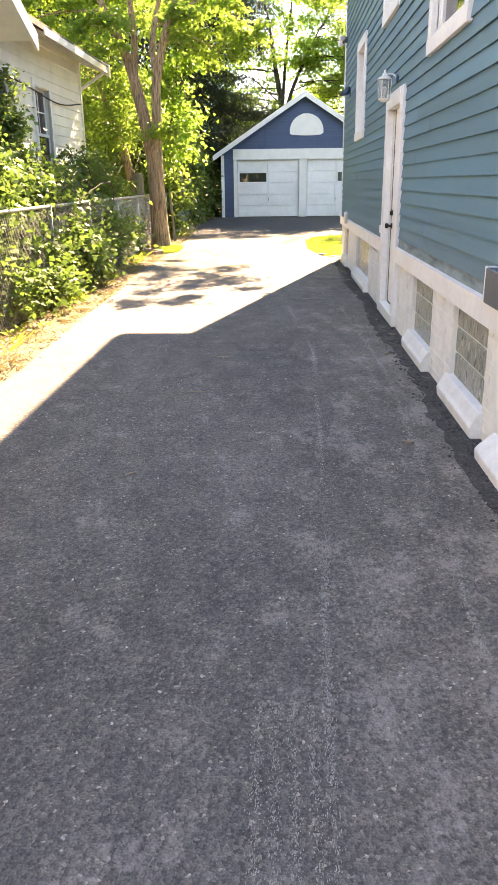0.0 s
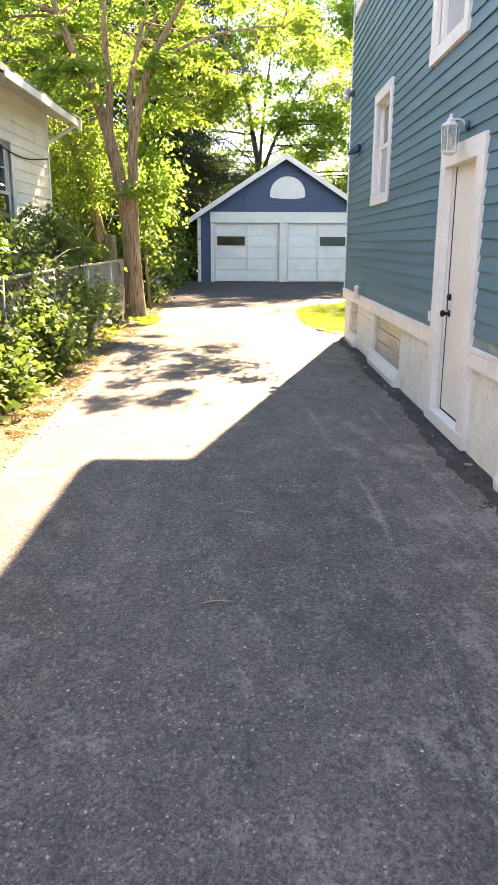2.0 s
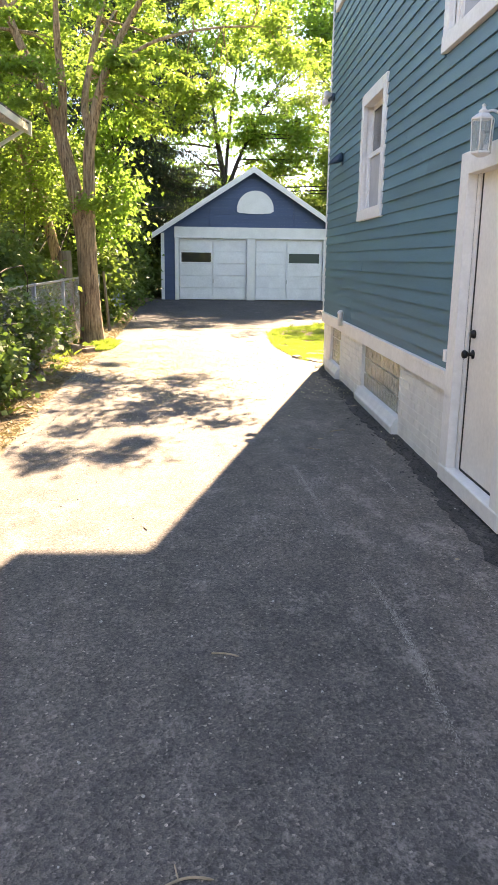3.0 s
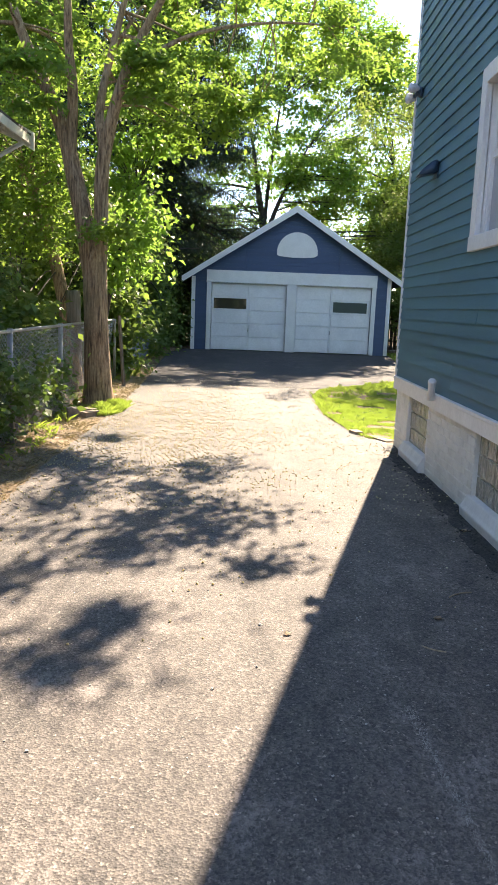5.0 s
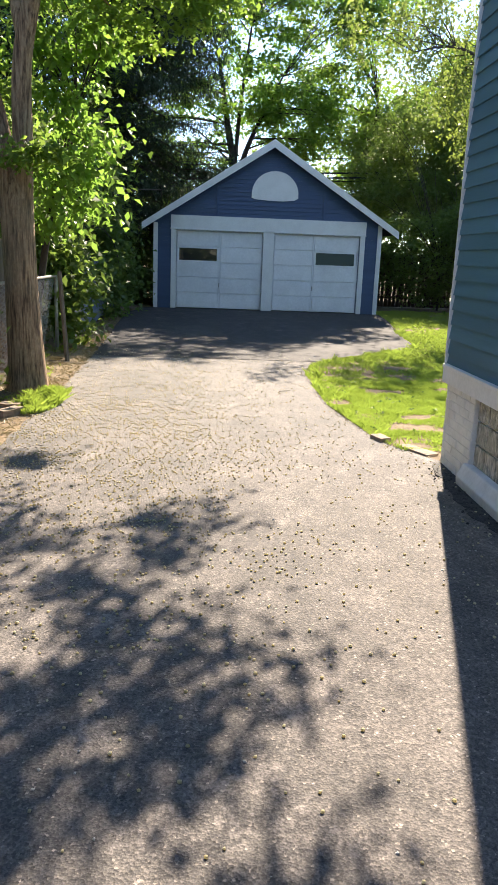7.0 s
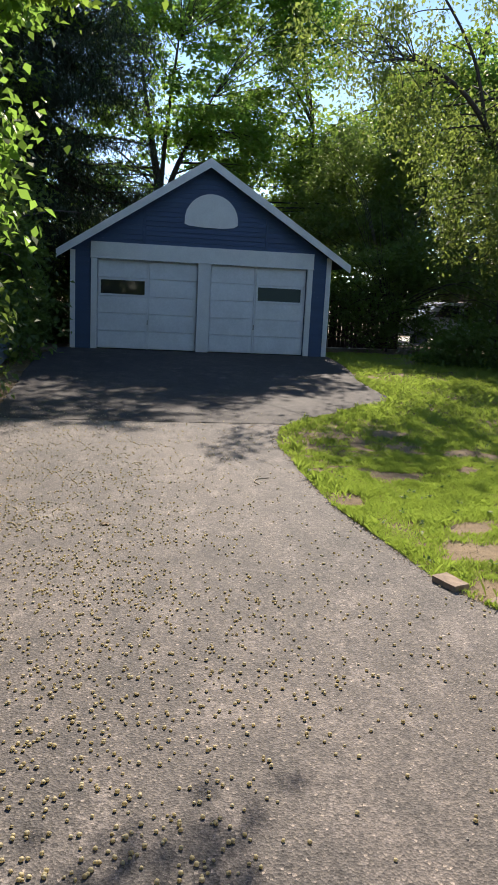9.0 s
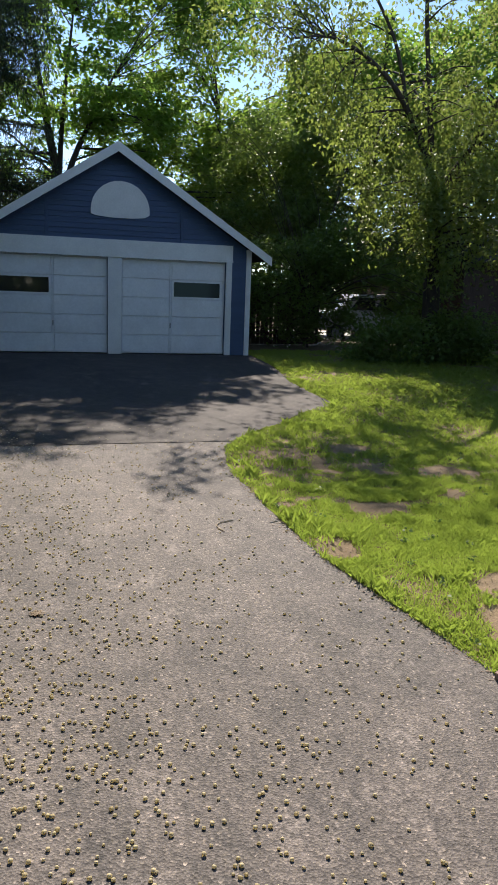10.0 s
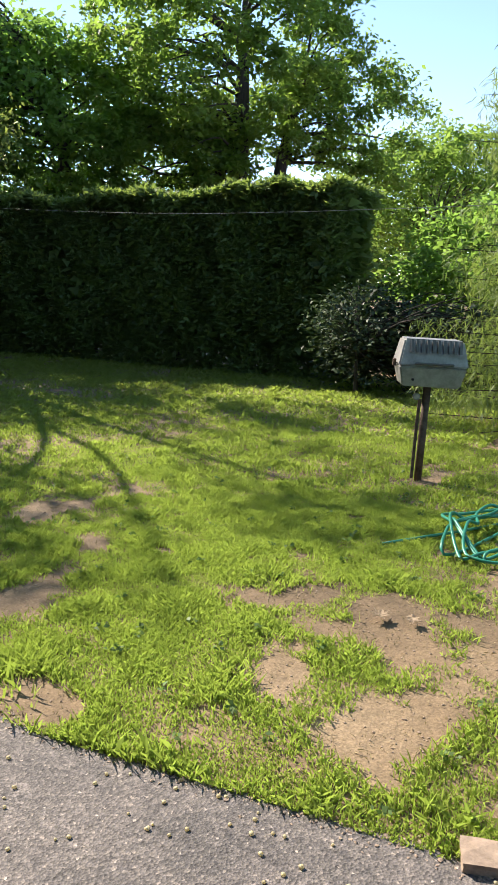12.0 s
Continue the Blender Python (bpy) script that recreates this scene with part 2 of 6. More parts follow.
M_GLASS = mat("window_glass", glass_build)
M_BLOCK = mat("wavy_glass_block", block_build)
M_CLEAR = mat("clear_lamp_glass", clear_build)
L_MAIN = leaf_mat("fresh_green_leaf", (0.045, 0.09, 0.022), (0.085, 0.155, 0.035), (0.32, 0.5, 0.08), 0.58)
L_DARK = leaf_mat("deep_green_leaf", (0.045, 0.085, 0.025), (0.1, 0.16, 0.045), (0.28, 0.42, 0.08), 0.45)
L_BRIGHT = leaf_mat("light_green_leaf", (0.06, 0.11, 0.025), (0.11, 0.185, 0.04), (0.31, 0.54, 0.09), 0.58)
L_DROOP = leaf_mat("olive_green_leaf", (0.05, 0.075, 0.03), (0.13, 0.175, 0.055), (0.38, 0.5, 0.1), 0.44, 0.3)
L_NEEDLE = leaf_mat("spruce_needles", (0.016, 0.03, 0.016), (0.04, 0.062, 0.032), (0.07, 0.11, 0.04), 0.22)
L_HEDGE = leaf_mat("hedge_sprays", (0.06, 0.1, 0.04), (0.15, 0.22, 0.075), (0.36, 0.5, 0.1), 0.4)
L_SHRUB = leaf_mat("grey_green_leaf", (0.035, 0.055, 0.03), (0.1, 0.14, 0.08), (0.1, 0.16, 0.06), 0.2, 0.15)
L_IVY = leaf_mat("vine_leaf", (0.06, 0.105, 0.035), (0.12, 0.19, 0.07), (0.2, 0.34, 0.07), 0.34, 0.15)
M_POD = leaf_mat("yellow_green_pod", (0.5, 0.43, 0.26), (0.78, 0.7, 0.46), (0.85, 0.77, 0.52), 0.5)
L_GRASS = leaf_mat("grass_blade", (0.1, 0.14, 0.028), (0.24, 0.28, 0.065), (0.45, 0.62, 0.1), 0.5)
L_STRAW = leaf_mat("dry_straw", (0.2, 0.16, 0.08), (0.33, 0.27, 0.14), (0.3, 0.25, 0.12), 0.25)


# ---- shape helpers ----
def gz(x, y):
    """The ground's height: level, with a slight rise to the garage."""
    s = min(1.0, max(0.0, (y - 23.0) / 6.5))
    return 0.17 * s * s * (3 - 2 * s)


def link_mesh(name, me, parent=None, label="", material=None):
    ob = new(name, me)
    if material is not None:
        me.materials.append(material)
    if parent is not None:
        ob.parent = parent
    if label:
        ob["label"] = label
    return ob


def part(name, bm, material, parent=None, label="", smooth=False):
    bmesh.ops.recalc_face_normals(bm, faces=bm.faces)
    me = bpy.data.meshes.new(name)
    bm.to_mesh(me)
    bm.free()
    if smooth:
        for p in me.polygons:
            p.use_smooth = True
    return link_mesh(name, me, parent, label, material)


def box(bm, x0, x1, y0, y1, z0, z1, bev=0.0):
    """A box added to bm, with its edges rounded by bev."""
    r = bmesh.ops.create_cube(bm, size=1.0)
    vs = r["verts"]
    for v in vs:
        v.co = Vector(((x0 + x1) / 2 + v.co.x * (x1 - x0), (y0 + y1) / 2 + v.co.y * (y1 - y0), (z0 + z1) / 2 + v.co.z * (z1 - z0)))
    if bev > 0:
        es = list({e for v in vs for e in v.link_edges})
        bmesh.ops.bevel(bm, geom=es, offset=bev, segments=1, affect="EDGES")
    return bm


def boxed(*args, bev=0.0):
    return box(bmesh.new(), *args, bev=bev)


def prism(bm, outline, axis, a, b):
    """An outline of 2D points drawn out along an axis from a to b."""
    def at(p, d):
        return (d, p[0], p[1]) if axis == "x" else (p[0], d, p[1]) if axis == "y" else (p[0], p[1], d)
    lo = [bm.verts.new(at(p, a)) for p in outline]
    hi = [bm.verts.new(at(p, b)) for p in outline]
    bm.faces.new(lo)
    bm.faces.new(hi[::-1])
    n = len(outline)
    for i in range(n):
        bm.faces.new((lo[i], hi[i], hi[(i + 1) % n], lo[(i + 1) % n]))
    return bm


def lathe(bm, profile, centre, sides=16, axis="z"):
    """A turned shape: (radius, height) pairs about an axis through centre."""
    rings = []
    for r, h in profile:
        ring = []
        for i in range(sides):
            a = 2 * math.pi * i / sides
            u, w = r * math.cos(a), r * math.sin(a)
            d = (u, w, h) if axis == "z" else (h, u, w) if axis == "x" else (u, h, w)
            ring.append(bm.verts.new(Vector(centre) + Vector(d)))
        rings.append(ring)
    for p, q in zip(rings, rings[1:]):
        for i in range(sides):
            bm.faces.new((p[i], p[(i + 1) % sides], q[(i + 1) % sides], q[i]))
    bm.faces.new(rings[0][::-1])
    bm.faces.new(rings[-1])
    return bm


def tube(bm, pts, radii, sides=8):
    """A pipe or limb through points; radii one number or one a point."""
    pts = [Vector(p) for p in pts]
    if isinstance(radii, (int, float)):
        radii = [radii] * len(pts)
    radii = [float(r) for r in radii]
    rings = []
    for i, p in enumerate(pts):
        d = (pts[min(i + 1, len(pts) - 1)] - pts[max(i - 1, 0)]).normalized()
        u = d.cross(Vector((0.3, 0.9, 0.2))).normalized()
        w = d.cross(u)
        rings.append([bm.verts.new(p + radii[i] * (u * math.cos(2 * math.pi * k / sides) + w * math.sin(2 * math.pi * k / sides))) for k in range(sides)])
    for p, q in zip(rings, rings[1:]):
        for i in range(sides):
            bm.faces.new((p[i], p[(i + 1) % sides], q[(i + 1) % sides], q[i]))
    bm.faces.new(rings[0][::-1])
    bm.faces.new(rings[-1])
    return bm


def smooth_path(pts, steps=6):
    """Catmull-Rom through the points."""
    pts = [Vector(p) for p in pts]
    out = []
    for i in range(len(pts) - 1):
        a, b, c, d = pts[max(i - 1, 0)], pts[i], pts[i + 1], pts[min(i + 2, len(pts) - 1)]
        for k in range(steps):
            t = k / steps
            out.append(0.5 * ((2 * b) + (c - a) * t + (2 * a - 5 * b + 4 * c - d) * t * t + (3 * b - a - 3 * c + d) * t ** 3))
    out.append(pts[-1])
    return out


def thing(name, label, category, at=(0, 0, 0), group=""):
    return_ob = new(name)
    return_ob.location = at
    return_ob.empty_display_size = 0.2
    return tagged(return_ob, label, category, group)


def local(parent, ob):
    """Keeps a part where it was built, now under its thing."""
    ob.parent = parent
    ob.matrix_parent_inverse = Matrix.Translation(-Vector(parent.location))
    return ob


def put(name, bm, material, owner, label="", smooth=False):
    return local(owner, part(name, bm, material, None, label, smooth))


def quads_mesh(name, V, n, k=4):
    """A mesh of n separate faces of k corners from an array of points."""
    me = bpy.data.meshes.new(name)
    me.vertices.add(n * k)
    me.vertices.foreach_set("co", V.astype(np.float32).ravel())
    me.loops.add(n * k)
    me.loops.foreach_set("vertex_index", np.arange(n * k, dtype=np.int32))
    me.polygons.add(n)
    me.polygons.foreach_set("loop_start", np.arange(n, dtype=np.int32) * k)
    me.update(calc_edges=True)
    return me


def leaf_mesh(name, rng, P, size, wide=0.55, droop=0.3, fold=0.15, upright=0.0, vary=0.35):
    """Folded leaf blades at the points P."""
    n = len(P)
    d = rng.normal(size=(n, 3))
    d[:, 2] = d[:, 2] * 0.5 - droop + upright
    d /= np.linalg.norm(d, axis=1)[:, None]
    up = rng.normal(size=(n, 3)) * 0.55
    up[:, 2] += 1.0
    s = np.cross(d, up)
    s /= np.linalg.norm(s, axis=1)[:, None] + 1e-9
    nn = np.cross(s, d)
    L = (size * (1 + vary * rng.uniform(-1, 1, n)))[:, None]
    V = np.stack([P, P + d * L * 0.45 + s * L * wide * 0.5 + nn * L * fold, P + d * L, P + d * L * 0.45 - s * L * wide * 0.5 + nn * L * fold], axis=1)
    return quads_mesh(name, V, n)


def clump_points(rng, crowns, per, spread, flat=0.5, shell=0.45):
    """Centres of leaf clumps in ellipsoids, more of them near the skin, and the leaves about each."""
    cs = []
    for (cx, cy, cz), (rx, ry, rz), k in crowns:
        v = rng.normal(size=(k, 3))
        v /= np.linalg.norm(v, axis=1)[:, None]
        r = rng.uniform(shell, 1.0, k) ** 0.7
        cs.append(np.array([cx, cy, cz]) + v * r[:, None] * np.array([rx, ry, rz]))
    C = np.concatenate(cs)
    S = spread * rng.uniform(0.6, 1.4, len(C))
    off = rng.normal(size=(len(C), per, 3)) * S[:, None, None]
    off[:, :, 2] *= flat
    off[:, :, 2] -= 0.25 * np.linalg.norm(off[:, :, :2], axis=2)
    return C, (C[:, None, :] + off).reshape(-1, 3)


def tree(name, label, seed, stems, crowns, per, spread, size, leaf, bark=None, category="tree", droop=0.3, twigs=5, wide=0.55, flat=0.5, shell=0.45, limb_r=0.035, cut=None):
    """A tapered trunk with limbs that reach into a crown of many leaves."""
    rng = np.random.default_rng(seed)
    base = stems[0][0][0]
    owner = thing(name, label, category, base)
    bm = bmesh.new()
    knots = []
    for pts, radii in stems:
        path = smooth_path(pts, 5)
        rr = np.interp(np.linspace(0, 1, len(path)), np.linspace(0, 1, len(radii)), radii)
        tube(bm, path, list(rr), 12)
        knots += [(np.array(p), r) for p, r in zip(path[4:], rr[4:])]
    K = np.array([k for k, _ in knots]) if knots else None
    C, P = clump_points(rng, crowns, per, spread, flat, shell)
    if cut is not None:
        C, P = C[cut(C)], P[cut(P)]
    if K is not None and twigs:
        for c in C[::twigs]:
            dist = np.linalg.norm(K - c, axis=1) + 0.6 * np.maximum(0, K[:, 2] - c[2])
            j = int(np.argmin(dist))
            a, r = K[j], knots[j][1]
            mid = (a + c) / 2 + rng.normal(size=3) * 0.08 * dist[j] + np.array([0, 0, 0.12 * dist[j]])
            r0 = min(r * 0.6, limb_r * (0.5 + 0.25 * dist[j]))
            tube(bm, smooth_path([a, mid, c], 4), [r0 + (0.006 - r0) * i / 8 for i in range(9)], 5)
    put("trunk", bm, bark or M_DARKBARK, owner, smooth=True)
    crown = link_mesh("crown", leaf_mesh("crown", rng, P, size, wide, droop), None, "", leaf)
    local(owner, crown)
    crown["kind"] = "stuff"
    return owner


# ---- ground, driveway, lawn ----
WX = 2.51          # face of the tall house's siding
DRIVE_R = [(2.6, -9), (2.6, 14.2), (2.25, 14.75), (2.15, 15.14), (2.1, 15.6), (2.03, 16.1), (1.95, 16.75), (1.96, 17.9), (1.98, 19.1), (2.2, 20.1), (2.67, 20.87),
           (3.4, 21.6), (3.9, 22.3), (4.62, 22.95), (4.78, 23.3), (4.85, 25.5), (5.2, 27.6), (5.38, 29.97)]
DRIVE_L = [(-0.78, -9), (-0.82, 2.0), (-0.86, 4.0), (-0.98, 6.5), (-1.05, 9), (-1.2, 12), (-1.2, 15), (-1.25, 18), (-1.4, 22), (-1.55, 25), (-1.62, 27.8), (-1.3, 29.97)]


def ground_sheet(name, xs, ys, lift, material):
    """A grid that follows the ground's height."""
    verts = [(x, y, gz(x, y) + lift) for y in ys for x in xs]
    w = len(xs)
    faces = [(j * w + i, j * w + i + 1, (j + 1) * w + i + 1, (j + 1) * w + i) for j in range(len(ys) - 1) for i in range(w - 1)]
    me = bpy.data.meshes.new(name)
    me.from_pydata(verts, [], faces)
    me.materials.append(material)
    return tagged(new(name, me), kind="structure")


far = [-3000, -800, -200, -60, -25]
ground = ground_sheet("ground", far + [-12, -6, 0, 6, 12, 20] + [60, 200, 800, 3000],
                      far + [-10, 0, 10, 20, 23, 24, 25, 26, 27, 28, 29, 29.5, 31, 34, 40, 60, 200, 800, 3000], -0.03, M_SOIL)
ground["label"] = "dry brown soil with sparse grass and fallen leaves"


def edge_at(line, y):
    for (xa, ya), (xb, yb) in zip(line, line[1:]):
        if ya <= y <= yb:
            return xa + (xb - xa) * (y - ya) / (yb - ya)
    return line[-1][0]


def strip(name, y0, y1, step, left, right, lift, material, cols=10, thick=0.05, rag=0.0):
    """A paved sheet between two edge lines, with a real edge down to the soil."""
    rng = random.Random(5)
    ys = [y0 + (y1 - y0) * i / max(1, round((y1 - y0) / step)) for i in range(round((y1 - y0) / step) + 1)]
    bm = bmesh.new()
    rows = []
    for y in ys:
        a, b = left(y) + rng.uniform(-rag, rag), right(y) + rng.uniform(-rag, rag)
        row = [bm.verts.new((a, y, gz(a, y) + lift - thick))]
        row += [bm.verts.new((a + (b - a) * i / cols, y, gz(0, y) + lift)) for i in range(cols + 1)]
        row.append(bm.verts.new((b, y, gz(b, y) + lift - thick)))
        rows.append(row)
    for p, q in zip(rows, rows[1:]):
        for i in range(len(p) - 1):
            bm.faces.new((p[i], p[i + 1], q[i + 1], q[i]))
    return tagged(part(name, bm, material), kind="structure")


lx, rx = (lambda y: edge_at(DRIVE_L, y)), (lambda y: edge_at(DRIVE_R, y))
driveway = strip("driveway", -9, 20.6, 0.12, lx, rx, 0.0, M_ASPHALT, rag=0.02)
driveway["label"] = "long worn asphalt driveway, dusty and speckled"
apron = strip("apron", 20.45, 29.9, 0.12, lambda y: lx(y), lambda y: min(rx(y), 9), 0.006, M_APRON, rag=0.025)
apron["label"] = "darker asphalt apron in front of the garage"
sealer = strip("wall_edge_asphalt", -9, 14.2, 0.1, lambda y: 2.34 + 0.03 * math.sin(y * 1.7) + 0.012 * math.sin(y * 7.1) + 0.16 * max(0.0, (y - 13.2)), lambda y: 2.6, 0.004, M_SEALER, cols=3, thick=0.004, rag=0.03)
sealer["label"] = "fresh asphalt band along the house wall, blackened for the shade there"


def lawn_edge(y):
    return edge_at(DRIVE_R, y) - 0.03 if y < 30 else 5.35


lawn = strip("lawn", 14.3, 33.9, 0.2, lawn_edge, lambda y: 14.0, -0.003, M_SOIL, cols=12, thick=0.03)
lawn["label"] = "lawn of patchy grass with bare tan soil"
verge = strip("verge", -8, 29.5, 0.15, lambda y: lx(y) - 0.85, lambda y: lx(y) + 0.03, -0.012, M_SOIL, cols=4, thick=0.01, rag=0.02)
verge["label"] = "strip of dry soil between driveway and fence"

# ---- the tall house: openings ----
Y_NEAR, Y_FAR, Z_EAVE = -7.0, 14.25, 6.45
BAND_LO, BAND_HI = 0.69, 0.84
UPPER = [(3.87, 5.30, 2.43, 3.95), (7.17, 8.42, 3.17, 4.62), (10.35, 11.62, 2.09, 3.48), (12.75, 13.95, 5.05, 6.1)]
DOOR = (6.45, 7.72, 0.06, 2.36)
CELLAR = [(2.87, 3.80), (4.57, 5.52), (9.24, 11.08), (12.66, 13.55)]
WIN_LO, WIN_HI = 0.15, 0.69


def spans(y0, y1, z0, z1, holes):
    """What is left of y0..y1 at heights z0..z1 beside the openings."""
    cut = sorted((a, b) for a, b, c, d in holes if c < z1 - 0.005 and d > z0 + 0.005)
    out, y = [], y0
    for a, b in cut:
        if a > y:
            out.append((y, a))
        y = max(y, b)
    if y < y1:
        out.append((y, y1))
    return out


def wall_with_holes(bm, x0, x1, y0, y1, z0, z1, holes):
    zs = sorted({z0, z1, *[z for h in holes for z in h[2:] if z0 < z < z1]})
    for za, zb in zip(zs, zs[1:]):
        for a, b in spans(y0, y1, za, zb, holes):
            box(bm, x0, x1, a, b, za, zb)
    return bm


holes = [(*u,) for u in UPPER] + [DOOR]
inner = [(a + 0.1, b - 0.1, c + 0.1, d - 0.1) for a, b, c, d in UPPER] + [(6.64, 7.56, 0.06, 2.26)]
wall_right = tagged(part("wall_right", wall_with_holes(bmesh.new(), WX + 0.02, WX + 0.2, Y_NEAR, Y_FAR, BAND_HI, Z_EAVE, inner), M_NAVY),
                    "side wall of the tall house, clad in teal lap siding", kind="structure")
found_holes = [(a, b, WIN_LO, WIN_HI) for a, b in CELLAR] + [(6.55, 7.62, 0.0, 0.9)]
foundation = tagged(part("foundation_wall", wall_with_holes(bmesh.new(), WX + 0.0255, WX + 0.3, Y_NEAR, Y_FAR - 0.02, -0.1, BAND_HI, found_holes), M_MASONRY),
                    "white-painted masonry foundation of the tall house", kind="structure")
bm = bmesh.new()
box(bm, WX + 0.2, 10.5, Y_FAR - 0.2, Y_FAR, 0.0, Z_EAVE)
box(bm, 10.3, 10.5, Y_NEAR, Y_FAR - 0.2, 0.0, Z_EAVE)
box(bm, WX + 0.2, 10.5, Y_NEAR - 0.2, Y_NEAR, 0.0, Z_EAVE)
tagged(part("wall_back", bm, M_SIDING), "far walls of the tall house in teal siding", kind="structure")
tagged(part("floor_inside", boxed(WX + 0.3, 10.3, Y_NEAR, Y_FAR - 0.2, 0.8, 0.95), M_INSIDE), kind="structure")
tagged(part("ceiling", boxed(WX + 0.2, 10.3, Y_NEAR, Y_FAR - 0.2, Z_EAVE - 0.1, Z_EAVE), M_INSIDE), kind="structure")
bm = bmesh.new()
ex0, ex1, ey0, ey1 = 1.78, 11.0, Y_NEAR - 0.5, Y_FAR + 0.05
mx = (ex0 + ex1) / 2
prism(bm, [(ex0, Z_EAVE), (ex1, Z_EAVE), (ex1, Z_EAVE + 0.2), (mx, Z_EAVE + 2.6), (ex0, Z_EAVE + 0.2)], "y", ey0, ey1)
tagged(part("house_roof", bm, M_DARKROOF), "pitched roof of the tall house with a deep eave", kind="structure")

# lap siding boards, each a plank of its own, cut at the openings
EXPO = 0.117
rng = random.Random(11)
board_list = []
z = BAND_HI - 0.022
course = 0
while z < Z_EAVE - 0.02:
    for a, b in spans(Y_NEAR, Y_FAR, z, z + EXPO, [(h[0] + 0.03, h[1] - 0.03, h[2] + 0.03, h[3] - 0.03) for h in UPPER] + [(6.48, 7.69, 0, 2.33)]):
        y = a
        while y < b - 1e-4:
            e = min(b, y + rng.choice((3.6, 4.2, 4.9)))
            if b - e < 0.7:
                e = b
            board_list.append((y, e, z, course))
            y = e
    z += EXPO
    course += 1
for a, b, z, c in board_list:
    bm = bmesh.new()
    jog = rng.uniform(-0.0015, 0.0015)
    prism(bm, [(WX + jog, z - 0.012), (WX + 0.03, z - 0.012), (WX + 0.03, z + EXPO), (WX + 0.0165, z + EXPO)], "y", a + 0.001, b - 0.001)
    part("siding_board", bm, M_SIDING_OLD if z < 1.1 and a < 6 and rng.random() < 0.4 else M_SIDING, wall_right)
tagged(part("trim", boxed(WX - 0.012, WX + 0.03, Y_FAR - 0.002, Y_FAR + 0.02, BAND_HI, Z_EAVE), M_WHITE), "thin pale corner trim", kind="structure")

# water table
for a, b in ((Y_NEAR, DOOR[0]), (DOOR[1], Y_FAR)):
    bm = bmesh.new()
    prism(bm, [(WX - 0.022, BAND_LO), (WX + 0.04, BAND_LO), (WX + 0.04, BAND_HI + 0.006), (WX - 0.03, BAND_HI - 0.004), (WX - 0.03, BAND_HI - 0.03), (WX - 0.022, BAND_HI - 0.035)], "y", a, b)
    tagged(part("trim", bm, M_WHITE), "white water table board above the foundation", kind="structure")
# a wide pier at the near end of the foundation and the lintel strips over the cellar windows
tagged(part("foundation_pier", boxed(WX + 0.006, WX + 0.05, 2.05, 2.66, -0.05, BAND_LO, bev=0.006), M_MASONRY), "white-painted masonry pier", kind="structure")


def sloped_sill(name, y0, y1, owner, out=0.052, z0=-0.02, z1=0.17):
    bm = bmesh.new()
    prism(bm, [(WX + 0.06, z0), (WX + 0.06, z1), (WX + 0.0, z1 - 0.005), (WX - out + 0.02, z1 - 0.075), (WX - out, z1 - 0.1), (WX - out + 0.01, z0)], "y", y0, y1)
    bmesh.ops.bevel(bm, geom=list(bm.edges), offset=0.006, segments=1, affect="EDGES")
    return part(name, bm, M_SILL, owner)


# near-end sill seen at the start
sloped_sill("foundation_sill", 1.2, 2.5, foundation, 0.1, -0.03, 0.16)

# cellar windows of glass block
for k, (a, b) in enumerate(CELLAR):
    w = tagged(new(f"window_{k + 1}"), "glass block cellar window with wavy panes and a painted sill", kind="structure")
    cols = max(2, round((b - a) / 0.2))
    rows_n = 3
    bw, bh = (b - a) / cols, (WIN_HI - WIN_LO) / rows_n
    shared = None
    for i in range(cols):
        for j in range(rows_n):
            if shared is None:
                bm = boxed(0, 0.09, 0.006, bw - 0.006, 0.006, bh - 0.006, bev=0.006)
                shared = bpy.data.meshes.new("glass_block")
                bm.to_mesh(shared)
                bm.free()
                shared.materials.append(M_BLOCK)
            g = new("glass_block", shared)
            g.parent = w
            g.location = (WX + 0.055, a + i * bw, WIN_LO + j * bh)
    part("mortar", boxed(WX + 0.07, WX + 0.13, a, b, WIN_LO, WIN_HI), M_MASONRY, w)
    sloped_sill("sill", a - 0.04, b + 0.05, w)

